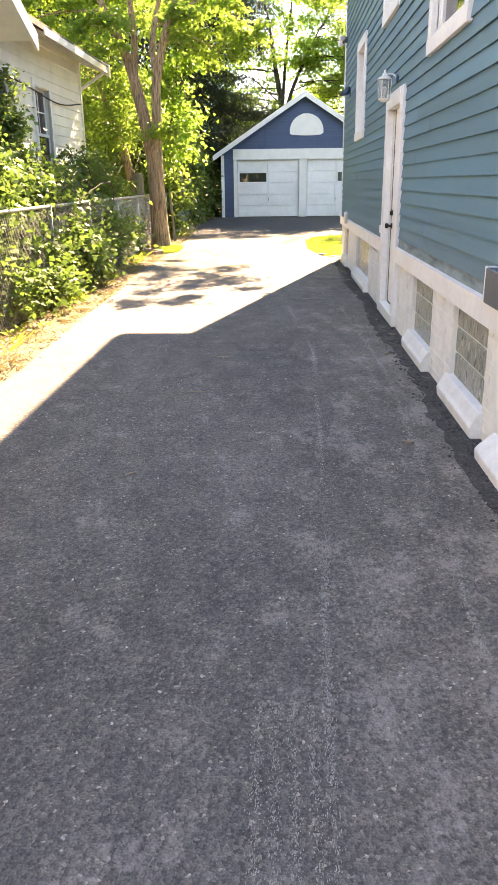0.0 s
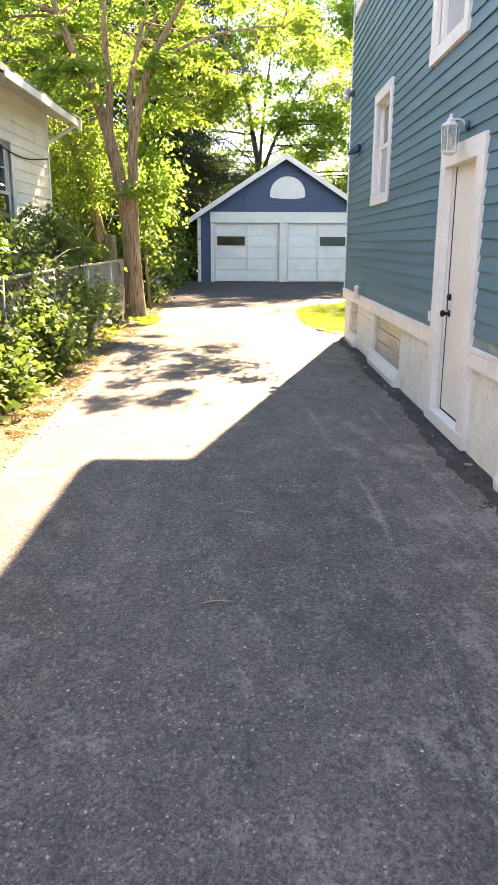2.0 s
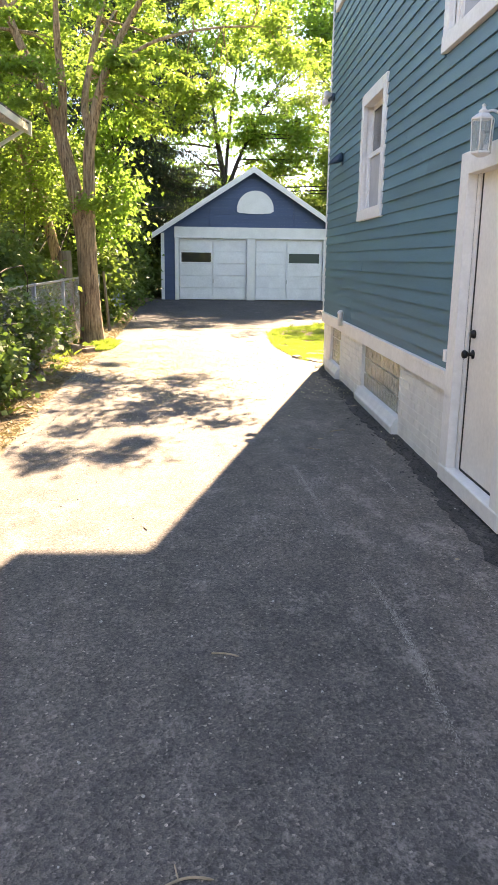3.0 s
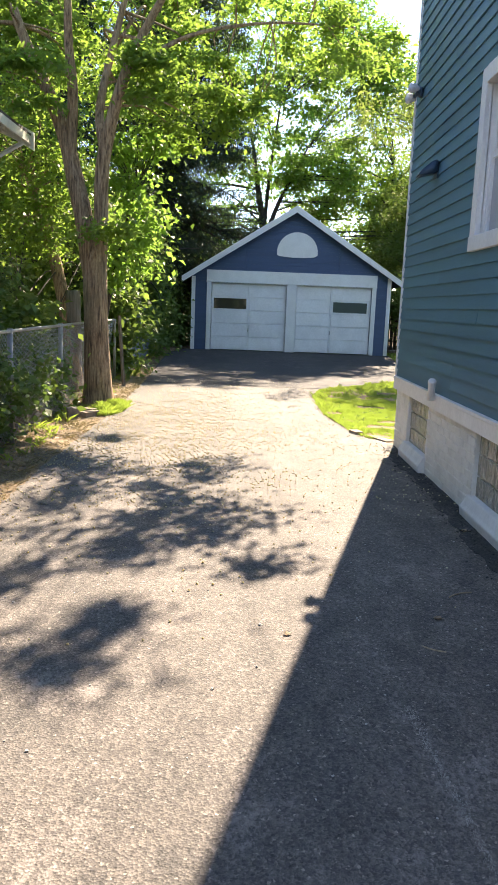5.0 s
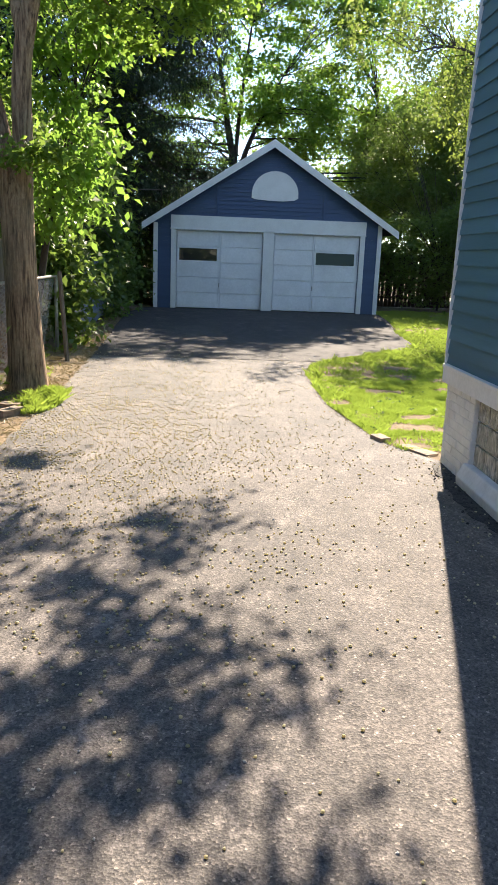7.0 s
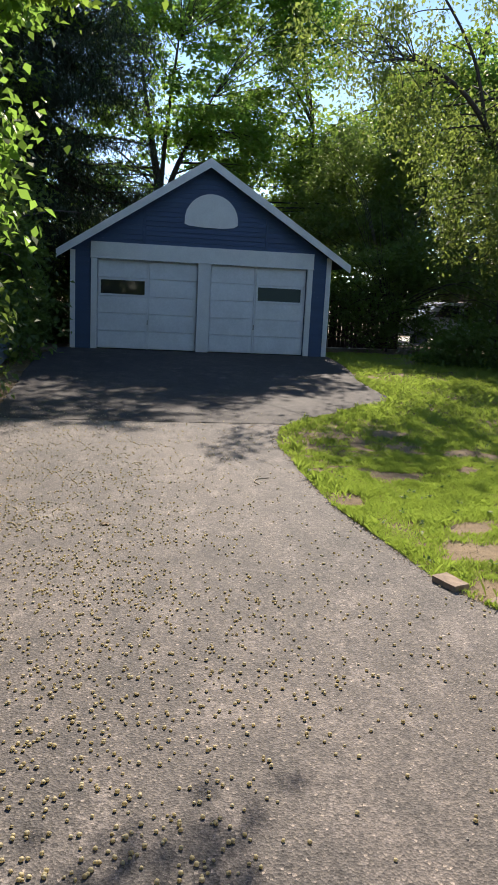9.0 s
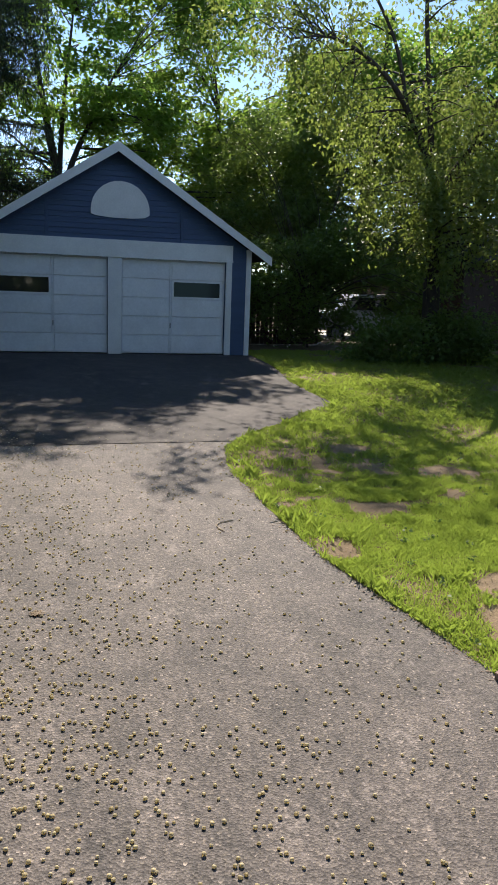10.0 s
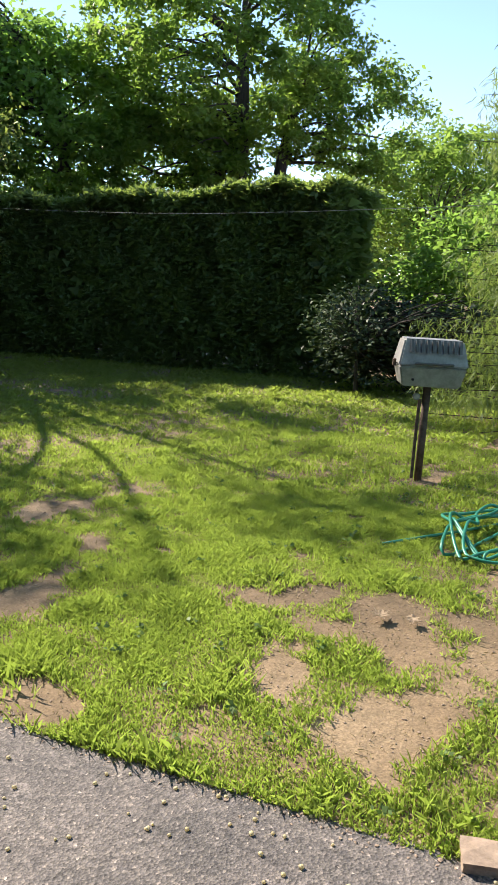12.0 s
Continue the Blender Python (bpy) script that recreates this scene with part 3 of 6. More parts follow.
# upper windows
for k, (a, b, c, d) in enumerate(UPPER):
    w = tagged(new(f"window_{k + 5}"), "white-trimmed double-hung window" + (" with a grey shade" if k != 0 else " reflecting trees"), kind="structure")
    t = 0.13
    x0 = WX - 0.018
    bm = bmesh.new()
    box(bm, x0, WX + 0.04, a, a + t, c, d, 0.004)
    box(bm, x0, WX + 0.04, b - t, b, c, d, 0.004)
    box(bm, x0 - 0.004, WX + 0.04, a + t, b - t, d - t, d, 0.004)
    part("window_frame", bm, M_WHITE, w)
    part("window_sill", boxed(x0 - 0.006, WX + 0.04, a - 0.004, b + 0.004, c - 0.006, c + 0.115, bev=0.004), M_WHITE, w)
    bm = bmesh.new()
    xa, xb = WX + 0.06, WX + 0.1
    m = (c + d) / 2
    box(bm, xa + 0.03, xb + 0.03, a + t, b - t, m, m + 0.05)
    box(bm, xa + 0.03, xb + 0.03, a + t, b - t, d - t - 0.05, d - t)
    box(bm, xa + 0.03, xb + 0.03, a + t, a + t + 0.05, m + 0.05, d - t - 0.05)
    box(bm, xa + 0.03, xb + 0.03, b - t - 0.05, b - t, m + 0.05, d - t - 0.05)
    part("upper_sash", bm, M_WHITE, w)
    bm = bmesh.new()
    box(bm, xa, xb, a + t, b - t, c + 0.06, c + 0.13)
    box(bm, xa, xb, a + t, b - t, m, m + 0.05)
    box(bm, xa, xb, a + t, a + t + 0.06, c + 0.13, m)
    box(bm, xa, xb, b - t - 0.06, b - t, c + 0.13, m)
    part("lower_sash", bm, M_WHITE, w)
    part("pane", boxed(xb + 0.0, xb + 0.008, a + t + 0.05, b - t - 0.05, m + 0.05, d - t - 0.05), M_GLASS, w)
    part("pane", boxed(xa + 0.02, xa + 0.028, a + t + 0.06, b - t - 0.06, c + 0.13, m), M_SCREEN if k else M_GLASS, w)
    bm = bmesh.new()
    box(bm, WX + 0.03, WX + 0.19, a + t - 0.02, a + t, c + 0.06, d - t)
    box(bm, WX + 0.03, WX + 0.19, b - t, b - t + 0.02, c + 0.06, d - t)
    box(bm, WX + 0.03, WX + 0.19, a + t, b - t, d - t, d - t + 0.02)
    box(bm, WX + 0.03, WX + 0.19, a + t, b - t, c + 0.04, c + 0.06)
    part("jamb", bm, M_WHITE, w)

# side door
door = tagged(new("door_1"), "closed cream-painted side door with wide white trim", kind="structure")
y0, y1, z0, z1 = DOOR
tw = 0.15
part("door_trim", boxed(WX - 0.022, WX + 0.05, y1 - 0.17, y1, 0.02, z1, bev=0.004), M_WHITE, door)
part("door_trim", boxed(WX - 0.022, WX + 0.05, y0, y0 + 0.19, 0.02, z1, bev=0.004), M_WHITE, door)
part("door_trim", boxed(WX - 0.026, WX + 0.05, y0 + 0.19, y1 - 0.17, z1 - 0.15, z1, bev=0.004), M_WHITE, door)
bm = bmesh.new()
box(bm, WX + 0.05, WX + 0.2, y1 - 0.23, y1 - 0.17, 0.135, z1 - 0.15)
box(bm, WX + 0.05, WX + 0.2, y0 + 0.19, y0 + 0.2, 0.135, z1 - 0.15)
box(bm, WX + 0.05, WX + 0.2, y0 + 0.2, y1 - 0.23, z1 - 0.15, z1 - 0.13)
part("door_jamb", bm, M_WHITE, door)
part("door_slab", boxed(WX + 0.065, WX + 0.11, y0 + 0.205, y1 - 0.246, 0.15, z1 - 0.143, bev=0.003), M_DOORPAINT, door)
# Added black strips: the shade in the door gap, put in as colour.
part("weatherstrip", boxed(WX + 0.061, WX + 0.1, y1 - 0.2455, y1 - 0.2305, 0.14, z1 - 0.15), M_RUBBER, door, "black strip standing in for the shade in the door gap")
part("weatherstrip", boxed(WX + 0.061, WX + 0.1, y0 + 0.21, y1 - 0.246, 0.136, 0.1495), M_RUBBER, door, "black strip standing in for the shade in the door gap")
part("threshold", boxed(WX - 0.03, WX + 0.2, y0 + 0.01, y1 - 0.01, 0.015, 0.135, bev=0.008), M_WHITE, door)
ky = y1 - 0.32
knob = part("door_handle", lathe(bmesh.new(), [(0.032, 0.0), (0.032, -0.008), (0.014, -0.014), (0.013, -0.038), (0.024, -0.046), (0.031, -0.06), (0.026, -0.076), (0.01, -0.082)], (WX + 0.065, ky, 1.0), 18, "x"), M_BLACK, door, "black round door knob", True)
part("deadbolt", lathe(bmesh.new(), [(0.03, 0.0), (0.03, -0.014), (0.025, -0.02), (0.024, -0.03), (0.01, -0.032)], (WX + 0.065, ky, 1.14), 18, "x"), M_BLACK, door, "black deadbolt", True)


# ---- things on the house wall ----
def lantern():
    o = thing("wall_lantern", "white carriage lantern with clear panes on a curved arm", "wall lamp", (WX, 7.0, 2.5))
    cx, cy, zb = WX - 0.17, 7.0, 2.26
    put("backplate", lathe(bmesh.new(), [(0.045, 0.0), (0.055, -0.012), (0.04, -0.024), (0.015, -0.03)], (WX - 0.002, cy, 2.5), 16, "x"), M_NAVY, o, "blue-painted backplate", True)
    arm = smooth_path([(WX - 0.02, cy, 2.5), (WX - 0.06, cy, 2.55), (WX - 0.12, cy, 2.56), (cx, cy, 2.53)], 5)
    put("arm", tube(bmesh.new(), arm, 0.011, 8), M_WHITE, o, smooth=True)
    put("roof_cap", lathe(bmesh.new(), [(0.085, zb + 0.235), (0.09, zb + 0.245), (0.05, zb + 0.275), (0.034, zb + 0.28), (0.04, zb + 0.295), (0.02, zb + 0.31), (0.012, zb + 0.325), (0.02, zb + 0.335), (0.004, zb + 0.35)], (cx, cy, 0), 6), M_WHITE, o)
    put("base_ring", lathe(bmesh.new(), [(0.03, zb - 0.03), (0.05, zb - 0.02), (0.078, zb - 0.005), (0.08, zb + 0.008), (0.06, zb + 0.012)], (cx, cy, 0), 6), M_WHITE, o)
    for i in range(6):
        a, a2 = math.pi / 3 * i, math.pi / 3 * (i + 1)
        p, q = (cx + 0.075 * math.cos(a), cy + 0.075 * math.sin(a)), (cx + 0.086 * math.cos(a), cy + 0.086 * math.sin(a))
        put("corner_bar", tube(bmesh.new(), [(*p, zb), (*q, zb + 0.24)], 0.0045, 6), M_WHITE, o)
        bm = bmesh.new()
        c1 = [(cx + r * math.cos(b), cy + r * math.sin(b), z) for r, z in ((0.071, zb + 0.012), (0.082, zb + 0.235)) for b in (a, a2)]
        c2 = [(cx + (r - 0.004) * math.cos(b), cy + (r - 0.004) * math.sin(b), z) for r, z in ((0.071, zb + 0.012), (0.082, zb + 0.235)) for b in (a, a2)]
        vs = [bm.verts.new(c) for c in c1 + c2]
        for f in ((0, 1, 3, 2), (4, 6, 7, 5), (0, 2, 6, 4), (1, 5, 7, 3), (0, 4, 5, 1), (2, 3, 7, 6)):
            bm.faces.new([vs[i2] for i2 in f])
        put("glass_pane", bm, M_CLEAR, o)
    put("bulb", lathe(bmesh.new(), [(0.012, zb + 0.01), (0.014, zb + 0.06), (0.028, zb + 0.1), (0.03, zb + 0.13), (0.016, zb + 0.16)], (cx, cy, 0), 12), M_BULB, o, smooth=True)
    o.scale = (0.8, 0.8, 0.8)
    o.location.z = 2.465


lantern()


def downlight():
    o = thing("wall_downlight", "dark blue half-round metal downlight on the siding", "wall lamp", (WX, 13.0, 2.95))
    put("backplate", boxed(WX - 0.012, WX + 0.002, 12.93, 13.07, 2.88, 3.03, bev=0.004), M_NAVY, o)
    bm = bmesh.new()
    prof = [(WX - 0.01, 3.05), (WX - 0.06, 3.035), (WX - 0.16, 2.95), (WX - 0.19, 2.89), (WX - 0.15, 2.9), (WX - 0.01, 2.93)]
    prism(bm, prof, "y", 12.9, 13.1)
    bmesh.ops.bevel(bm, geom=list(bm.edges), offset=0.012, segments=2, affect="EDGES")
    put("hood", bm, M_NAVY, o, smooth=True)


downlight()


def floodlight():
    o = thing("floodlight", "twin-bulb security floodlight with clear round bulbs on a dark blue mount", "wall lamp", (WX, 13.95, 3.92))
    put("mount", lathe(bmesh.new(), [(0.055, 0.0), (0.055, -0.03), (0.035, -0.05), (0.02, -0.055)], (WX, 13.95, 3.93), 14, "x"), M_NAVY, o, smooth=True)
    for dy, dz in ((-0.07, 0.02), (0.07, -0.05)):
        c = Vector((WX - 0.12, 13.95 + dy, 3.93 + dz))
        put("neck", tube(bmesh.new(), [(WX - 0.04, 13.95, 3.93), (WX - 0.075, 13.95 + dy * 0.7, 3.93 + dz * 0.7)], [0.018, 0.026], 8), M_NAVY, o, smooth=True)
        put("bulb", lathe(bmesh.new(), [(0.018, 0.075), (0.03, 0.05), (0.048, 0.02), (0.055, -0.01), (0.05, -0.03), (0.03, -0.042), (0.008, -0.046)], c, 16, "x"), M_BULB, o, smooth=True)


floodlight()
o = thing("vent_pipe", "short white capped plastic pipe on the water table", "pipe", (WX, 12.25, 0.72))
put("pipe", lathe(bmesh.new(), [(0.035, 0.78), (0.035, 0.93), (0.04, 0.935), (0.04, 0.965), (0.02, 0.985)], (WX - 0.065, 12.25, 0), 14), M_WHITE, o, smooth=True)
put("bracket", boxed(WX - 0.05, WX - 0.028, 12.22, 12.28, 0.8, 0.83), M_WHITE, o)
o = thing("meter_box", "dark blue metal box mounted low on the siding", "electric box", (WX, 2.65, 0.85))
put("case", boxed(WX - 0.07, WX + 0.005, 2.2, 2.70, 0.84, 1.03, bev=0.006), M_NAVY, o)
put("white_edge", boxed(WX - 0.05, WX + 0.004, 2.702, 2.79, 0.845, 1.03), M_WHITE, o)
o = thing("wall_outlet", "small white covered outlet box beside the door", "outlet", (WX, 7.76, 0.95))
put("cover", boxed(WX - 0.03, WX + 0.002, 7.73, 7.79, 0.9, 0.99, bev=0.004), M_WHITE, o)

# ---- garage ----
GY, GZ0 = 30.0, 0.17
GL, GR, GX = -1.08, 5.31, 2.17
APEX = 4.74
SL = (APEX - 2.46) / (5.72 - GX)


def roof_z(x):
    return APEX - SL * abs(x - GX)


garage = thing("garage", "blue two-bay garage with white overhead doors and a shallow gable", "garage", (GX, GY + 3, GZ0))
DOORS = [(-0.46, 1.97), (2.28, 4.72)]
bm = bmesh.new()
for a, b in ((GL, -0.46), (1.97, 2.28), (4.72, GR)):
    box(bm, a, b, GY + 0.02, GY + 0.15, GZ0, 2.45)
prism(bm, [(GL, 2.45), (GR, 2.45), (GR, roof_z(GR) - 0.12), (GX, APEX - 0.12), (GL, roof_z(GL) - 0.12)], "y", GY + 0.02, GY + 0.15)
box(bm, GL, GL + 0.12, GY + 0.15, GY + 6.5, GZ0, 2.6)
box(bm, GR - 0.12, GR, GY + 0.15, GY + 6.5, GZ0, 2.6)
box(bm, GL, GR, GY + 6.5, GY + 6.62, GZ0, 2.6)
garage_wall = put("wall", bm, M_BLUE, garage)
# siding courses
ze = GZ0
while ze < APEX - 0.25:
    e = 0.115
    half = (APEX - 0.16 - ze - e) / SL
    lo, hi = max(GL + 0.02, GX - half), min(GR - 0.02, GX + half)
    for a, b in (((GL + 0.1, -0.6), (4.86, GR - 0.1)) if ze < 2.65 else ((lo, 0.62), (0.67, 3.62), (3.67, hi))):
        a, b = max(a, lo), min(b, hi)
        if b - a > 0.05:
            bm = bmesh.new()
            prism(bm, [(GY - 0.006, ze), (GY + 0.02, ze), (GY + 0.02, ze + e), (GY + 0.012, ze + e)], "x", a, b)
            p = part("siding_board", bm, M_BLUE, garage_wall)
            p.matrix_parent_inverse = Matrix.Translation(-Vector(garage.location))
            p.parent = garage_wall
            p.matrix_parent_inverse = Matrix.Identity(4)
    ze += e
for x in (0.645, 3.645):
    put("batten", boxed(x - 0.03, x + 0.03, GY - 0.018, GY + 0.02, 2.72, roof_z(x) - 0.2), M_BLUE, garage)
for a, b in ((GL - 0.02, GL + 0.1), (GR - 0.1, GR + 0.02)):
    put("corner_trim", boxed(a, b, GY - 0.025, GY + 0.13, GZ0, roof_z(a) - 0.14), M_WHITE, garage)
put("header_trim", boxed(-0.62, 4.87, GY - 0.04, GY + 0.03, 2.37, 2.72, bev=0.005), M_WHITE, garage)
put("drip_cap", boxed(-0.63, 4.88, GY - 0.055, GY + 0.03, 2.335, 2.37), M_WHITE, garage)
for a, b in ((-0.61, -0.46), (1.97, 2.28), (4.72, 4.86)):
    put("side_trim", boxed(a, b, GY - 0.035, GY + 0.03, GZ0, 2.335, bev=0.004), M_WHITE, garage)
for a, b, wa, wb, stile in ((-0.46, 1.97, -0.38, 0.68, 0.76), (2.28, 4.72, 3.5, 4.6, 3.42)):
    d = put("overhead_door", boxed(a, b, GY + 0.11, GY + 0.14, GZ0 + 0.01, 2.335), M_OVERHEAD, garage, "white panelled overhead door with one strip window")
    nrow = 5
    h = (2.32 - GZ0 - 0.02) / nrow
    for i in range(nrow):
        zb = GZ0 + 0.015 + i * h
        for p0, p1 in ((a + 0.02, stile - 0.03), (stile + 0.03, b - 0.02)):
            if i == 3 and p0 < (wa + wb) / 2 < p1:
                bm = boxed(wa - 0.05, wb + 0.05, GY + 0.07, GY + 0.11, zb + 0.0, zb + 0.045)
                box(bm, wa - 0.05, wb + 0.05, GY + 0.07, GY + 0.11, zb + h - 0.05, zb + h - 0.01)
                box(bm, wa - 0.05, wa, GY + 0.07, GY + 0.11, zb + 0.045, zb + h - 0.05)
                box(bm, wb, wb + 0.05, GY + 0.07, GY + 0.11, zb + 0.045, zb + h - 0.05)
                q = part("window_frame", bm, M_OVERHEAD, d)
                q2 = part("pane", boxed(wa, wb, GY + 0.09, GY + 0.096, zb + 0.045, zb + h - 0.05), M_GLASS, d)
            else:
                part("door_panel", boxed(p0, p1, GY + 0.075, GY + 0.11, zb + 0.012, zb + h - 0.012, bev=0.004), M_OVERHEAD, d)
    part("stile", boxed(stile - 0.018, stile + 0.018, GY + 0.07, GY + 0.11, GZ0 + 0.01, 2.33), M_OVERHEAD, d)
    part("door_handle", boxed(stile - 0.012, stile + 0.012, GY + 0.045, GY + 0.07, 0.78, 0.9, bev=0.003), M_GALV, d, "small steel lift handle")
    part("bottom_seal", boxed(a, b, GY + 0.075, GY + 0.12, GZ0 + 0.002, GZ0 + 0.015), M_RUBBER, d)
bm = bmesh.new()
plq = [(1.6, 3.26), (1.7, 3.22), (2.1, 3.19), (2.5, 3.19), (2.8, 3.22), (2.9, 3.28)] + \
      [(2.25 + 0.65 * math.cos(a), 3.36 + 0.62 * math.sin(a)) for a in [math.pi * (0.04 + 0.92 * i / 14) for i in range(15)]]
prism(bm, plq, "y", GY - 0.03, GY + 0.012)
put("gable_plaque", bm, M_WHITE, garage, "white arched gable board")
ov = 0.42
for s in (-1, 1):
    xe = GX + s * (5.72 - GX)
    bm = bmesh.new()
    prism(bm, [(GX, APEX), (xe, 2.46 + 0.0), (xe, 2.46 - 0.05), (GX, APEX - 0.06)][::s], "y", GY - 0.3, GY + 6.9)
    put("roof_slope", bm, M_DARKROOF, garage, "dark shingled slope")
    bm = bmesh.new()
    prism(bm, [(GX, APEX + 0.02), (xe + s * 0.02, 2.48), (xe + s * 0.02, 2.29), (GX, APEX - 0.19)][::s], "y", GY - 0.335, GY - 0.3)
    put("rake_board", bm, M_WHITE, garage, "white rake board")
    put("soffit", prism(bmesh.new(), [(GX, APEX - 0.07), (xe, 2.40), (xe, 2.38), (GX, APEX - 0.09)][::s], "y", GY - 0.3, GY + 0.02), M_BLUE, garage)

# ---- white bungalow beyond the fence ----
HX, HY1 = -3.2, 16.8
bung = thing("bungalow", "cream clapboard bungalow with a shingled roof and open eaves", "house", (HX - 4, 6, 0))
wins = [(13.3, 14.2, 1.55, 3.2), (11.05, 12.1, 1.55, 3.2), (7.2, 8.3, 1.55, 3.2)]
bm = wall_with_holes(bmesh.new(), HX - 0.2, HX - 0.015, -6, HY1, -0.05, 4.12, wins)
box(bm, HX - 9, HX - 0.2, HY1 - 0.2, HY1, -0.05, 4.12)
box(bm, HX - 9, HX - 0.2, -6, -5.8, -0.05, 3.75)
bwall = put("wall", bm, M_CREAMSIDING, bung)
z = 0.35
while z < 4.05:
    for a, b in spans(-6, HY1 - 0.03, z, z + 0.19, wins):
        bm = prism(bmesh.new(), [(HX + 0.012, z - 0.01), (HX - 0.015, z - 0.01), (HX - 0.015, z + 0.19), (HX - 0.011, z + 0.19)], "y", a, b)
        p = part("siding_board", bm, M_CREAMSIDING, bwall)
    z += 0.19
put("corner_trim", boxed(HX - 0.03, HX + 0.02, HY1 - 0.1, HY1 + 0.02, -0.02, 4.1), M_WHITE, bung)
for a, b, c, d in wins:
    t = 0.12
    bm = bmesh.new()
    box(bm, HX - 0.02, HX + 0.03, a - t, a, c - t, d + t)
    box(bm, HX - 0.02, HX + 0.03, b, b + t, c - t, d + t)
    box(bm, HX - 0.02, HX + 0.034, a, b, d, d + t)
    box(bm, HX - 0.02, HX + 0.05, a, b, c - t, c)
    wn_ = put("window", bm, M_WHITE, bung, "white double-hung window")
    mid = (c + d) / 2
    for xs, z0, z1 in ((HX - 0.11, mid - 0.02, d), (HX - 0.07, c, mid + 0.03)):
        bm = bmesh.new()
        box(bm, xs, xs + 0.035, a, a + 0.06, z0, z1)
        box(bm, xs, xs + 0.035, b - 0.06, b, z0, z1)
        box(bm, xs, xs + 0.035, a + 0.06, b - 0.06, z0, z0 + 0.06)
        box(bm, xs, xs + 0.035, a + 0.06, b - 0.06, z1 - 0.05, z1)
        part("sash", bm, M_WHITE, wn_)
        part("pane", boxed(xs + 0.012, xs + 0.02, a + 0.06, b - 0.06, z0 + 0.06, z1 - 0.05), M_GLASS, wn_)
    part("muntin", boxed(HX - 0.097, HX - 0.075, (a + b) / 2 - 0.013, (a + b) / 2 + 0.013, mid + 0.04, d - 0.05), M_WHITE, wn_)
    part("muntin", boxed(HX - 0.096, HX - 0.076, a + 0.06, b - 0.06, (mid + d) / 2 - 0.012, (mid + d) / 2 + 0.012), M_WHITE, wn_)
bm = bmesh.new()
for ya, yb in ((11.5, 17.3), (-6.5, 4.5)):
    prism(bm, [(-2.66, 3.93), (-2.66, 4.03), (-7.5, 6.5), (-12.2, 4.03), (-12.2, 3.93), (-7.5, 6.38)], "y", ya, yb)
prism(bm, [(-3.3, 4.26), (-3.3, 4.36), (-7.5, 6.5), (-12.2, 4.03), (-12.2, 3.93), (-7.5, 6.38)], "y", 4.5, 11.5)
prism(bm, [(11.62, 3.66), (11.62, 3.75), (8.0, 5.4), (4.38, 3.75), (4.38, 3.66), (8.0, 5.3)], "x", -6.6, -2.6)
put("roof", bm, M_SHINGLE, bung, "weathered grey-brown shingle roof")
put("soffit", prism(bmesh.new(), [(11.58, 3.63), (11.58, 3.65), (8.0, 5.28), (4.42, 3.65), (4.42, 3.63), (8.0, 5.25)], "x", -3.2, -2.6), M_CREAMSIDING, bung, "cream boards under the eave")
put("gable_wall", prism(bmesh.new(), [(11.4, 3.72), (8.0, 5.24), (4.6, 3.72)], "x", HX - 0.16, HX - 0.012), M_CREAMSIDING, bung)
for i in range(12):
    y = 12.6 + i * 0.4
    bm = prism(bmesh.new(), [(-2.72, 3.85), (-2.72, 3.93), (-3.2, 4.18), (-3.2, 4.03)], "y", y, y + 0.05)
    put("rafter_tail", bm, M_CREAMSIDING, bung)
put("gutter_board", boxed(-2.68, -2.655, 12.45, 17.32, 3.87, 3.99), M_CREAMSIDING, bung)
bm = prism(bmesh.new(), [(11.68, 3.5), (11.68, 3.74), (8.0, 5.42), (4.32, 3.74), (4.32, 3.5), (8.0, 5.18)], "x", -2.6, -2.55)
put("rake_board", bm, M_WHITE, bung, "white rake board")
bm = prism(bmesh.new(), [(-2.62, 3.79), (-2.62, 4.05), (-7.5, 6.56), (-7.5, 6.3)], "y", 17.3, 17.36)
put("rake_board", bm, M_CREAMSIDING, bung, "peeling cream rake board")
put("gable_wall", prism(bmesh.new(), [(HX, 4.1), (-12, 4.1), (-7.5, 6.36)], "y", HY1 - 0.15, HY1), M_CREAMSIDING, bung)
put("bracket", tube(bmesh.new(), [(HX, HY1 + 0.02, 3.5), (-2.72, HY1 + 0.3, 3.86)], 0.035, 6), M_WHITE, bung)

o = thing("wall_cable", "dark sagging cable stapled along the bungalow wall", "cable", (HX, 12, 3.2))
put("cable", tube(bmesh.new(), smooth_path([(HX + 0.03, 16.6, 3.18), (HX + 0.03, 14.8, 3.02), (HX + 0.03, 12.6, 3.15), (HX + 0.03, 10.6, 3.22), (HX + 0.03, 8.0, 3.3)], 5), 0.013, 6), M_RUBBER, o)

# ---- fences ----
FENCE = [(-1.55, -2.0), (-1.56, 4.0), (-1.6, 7.0), (-1.78, 11.0), (-1.88, 14.5), (-1.95, 17.5), (-2.02, 21.0)]
FTOP = 1.22


def fence_x(y):
    return edge_at(FENCE, y)


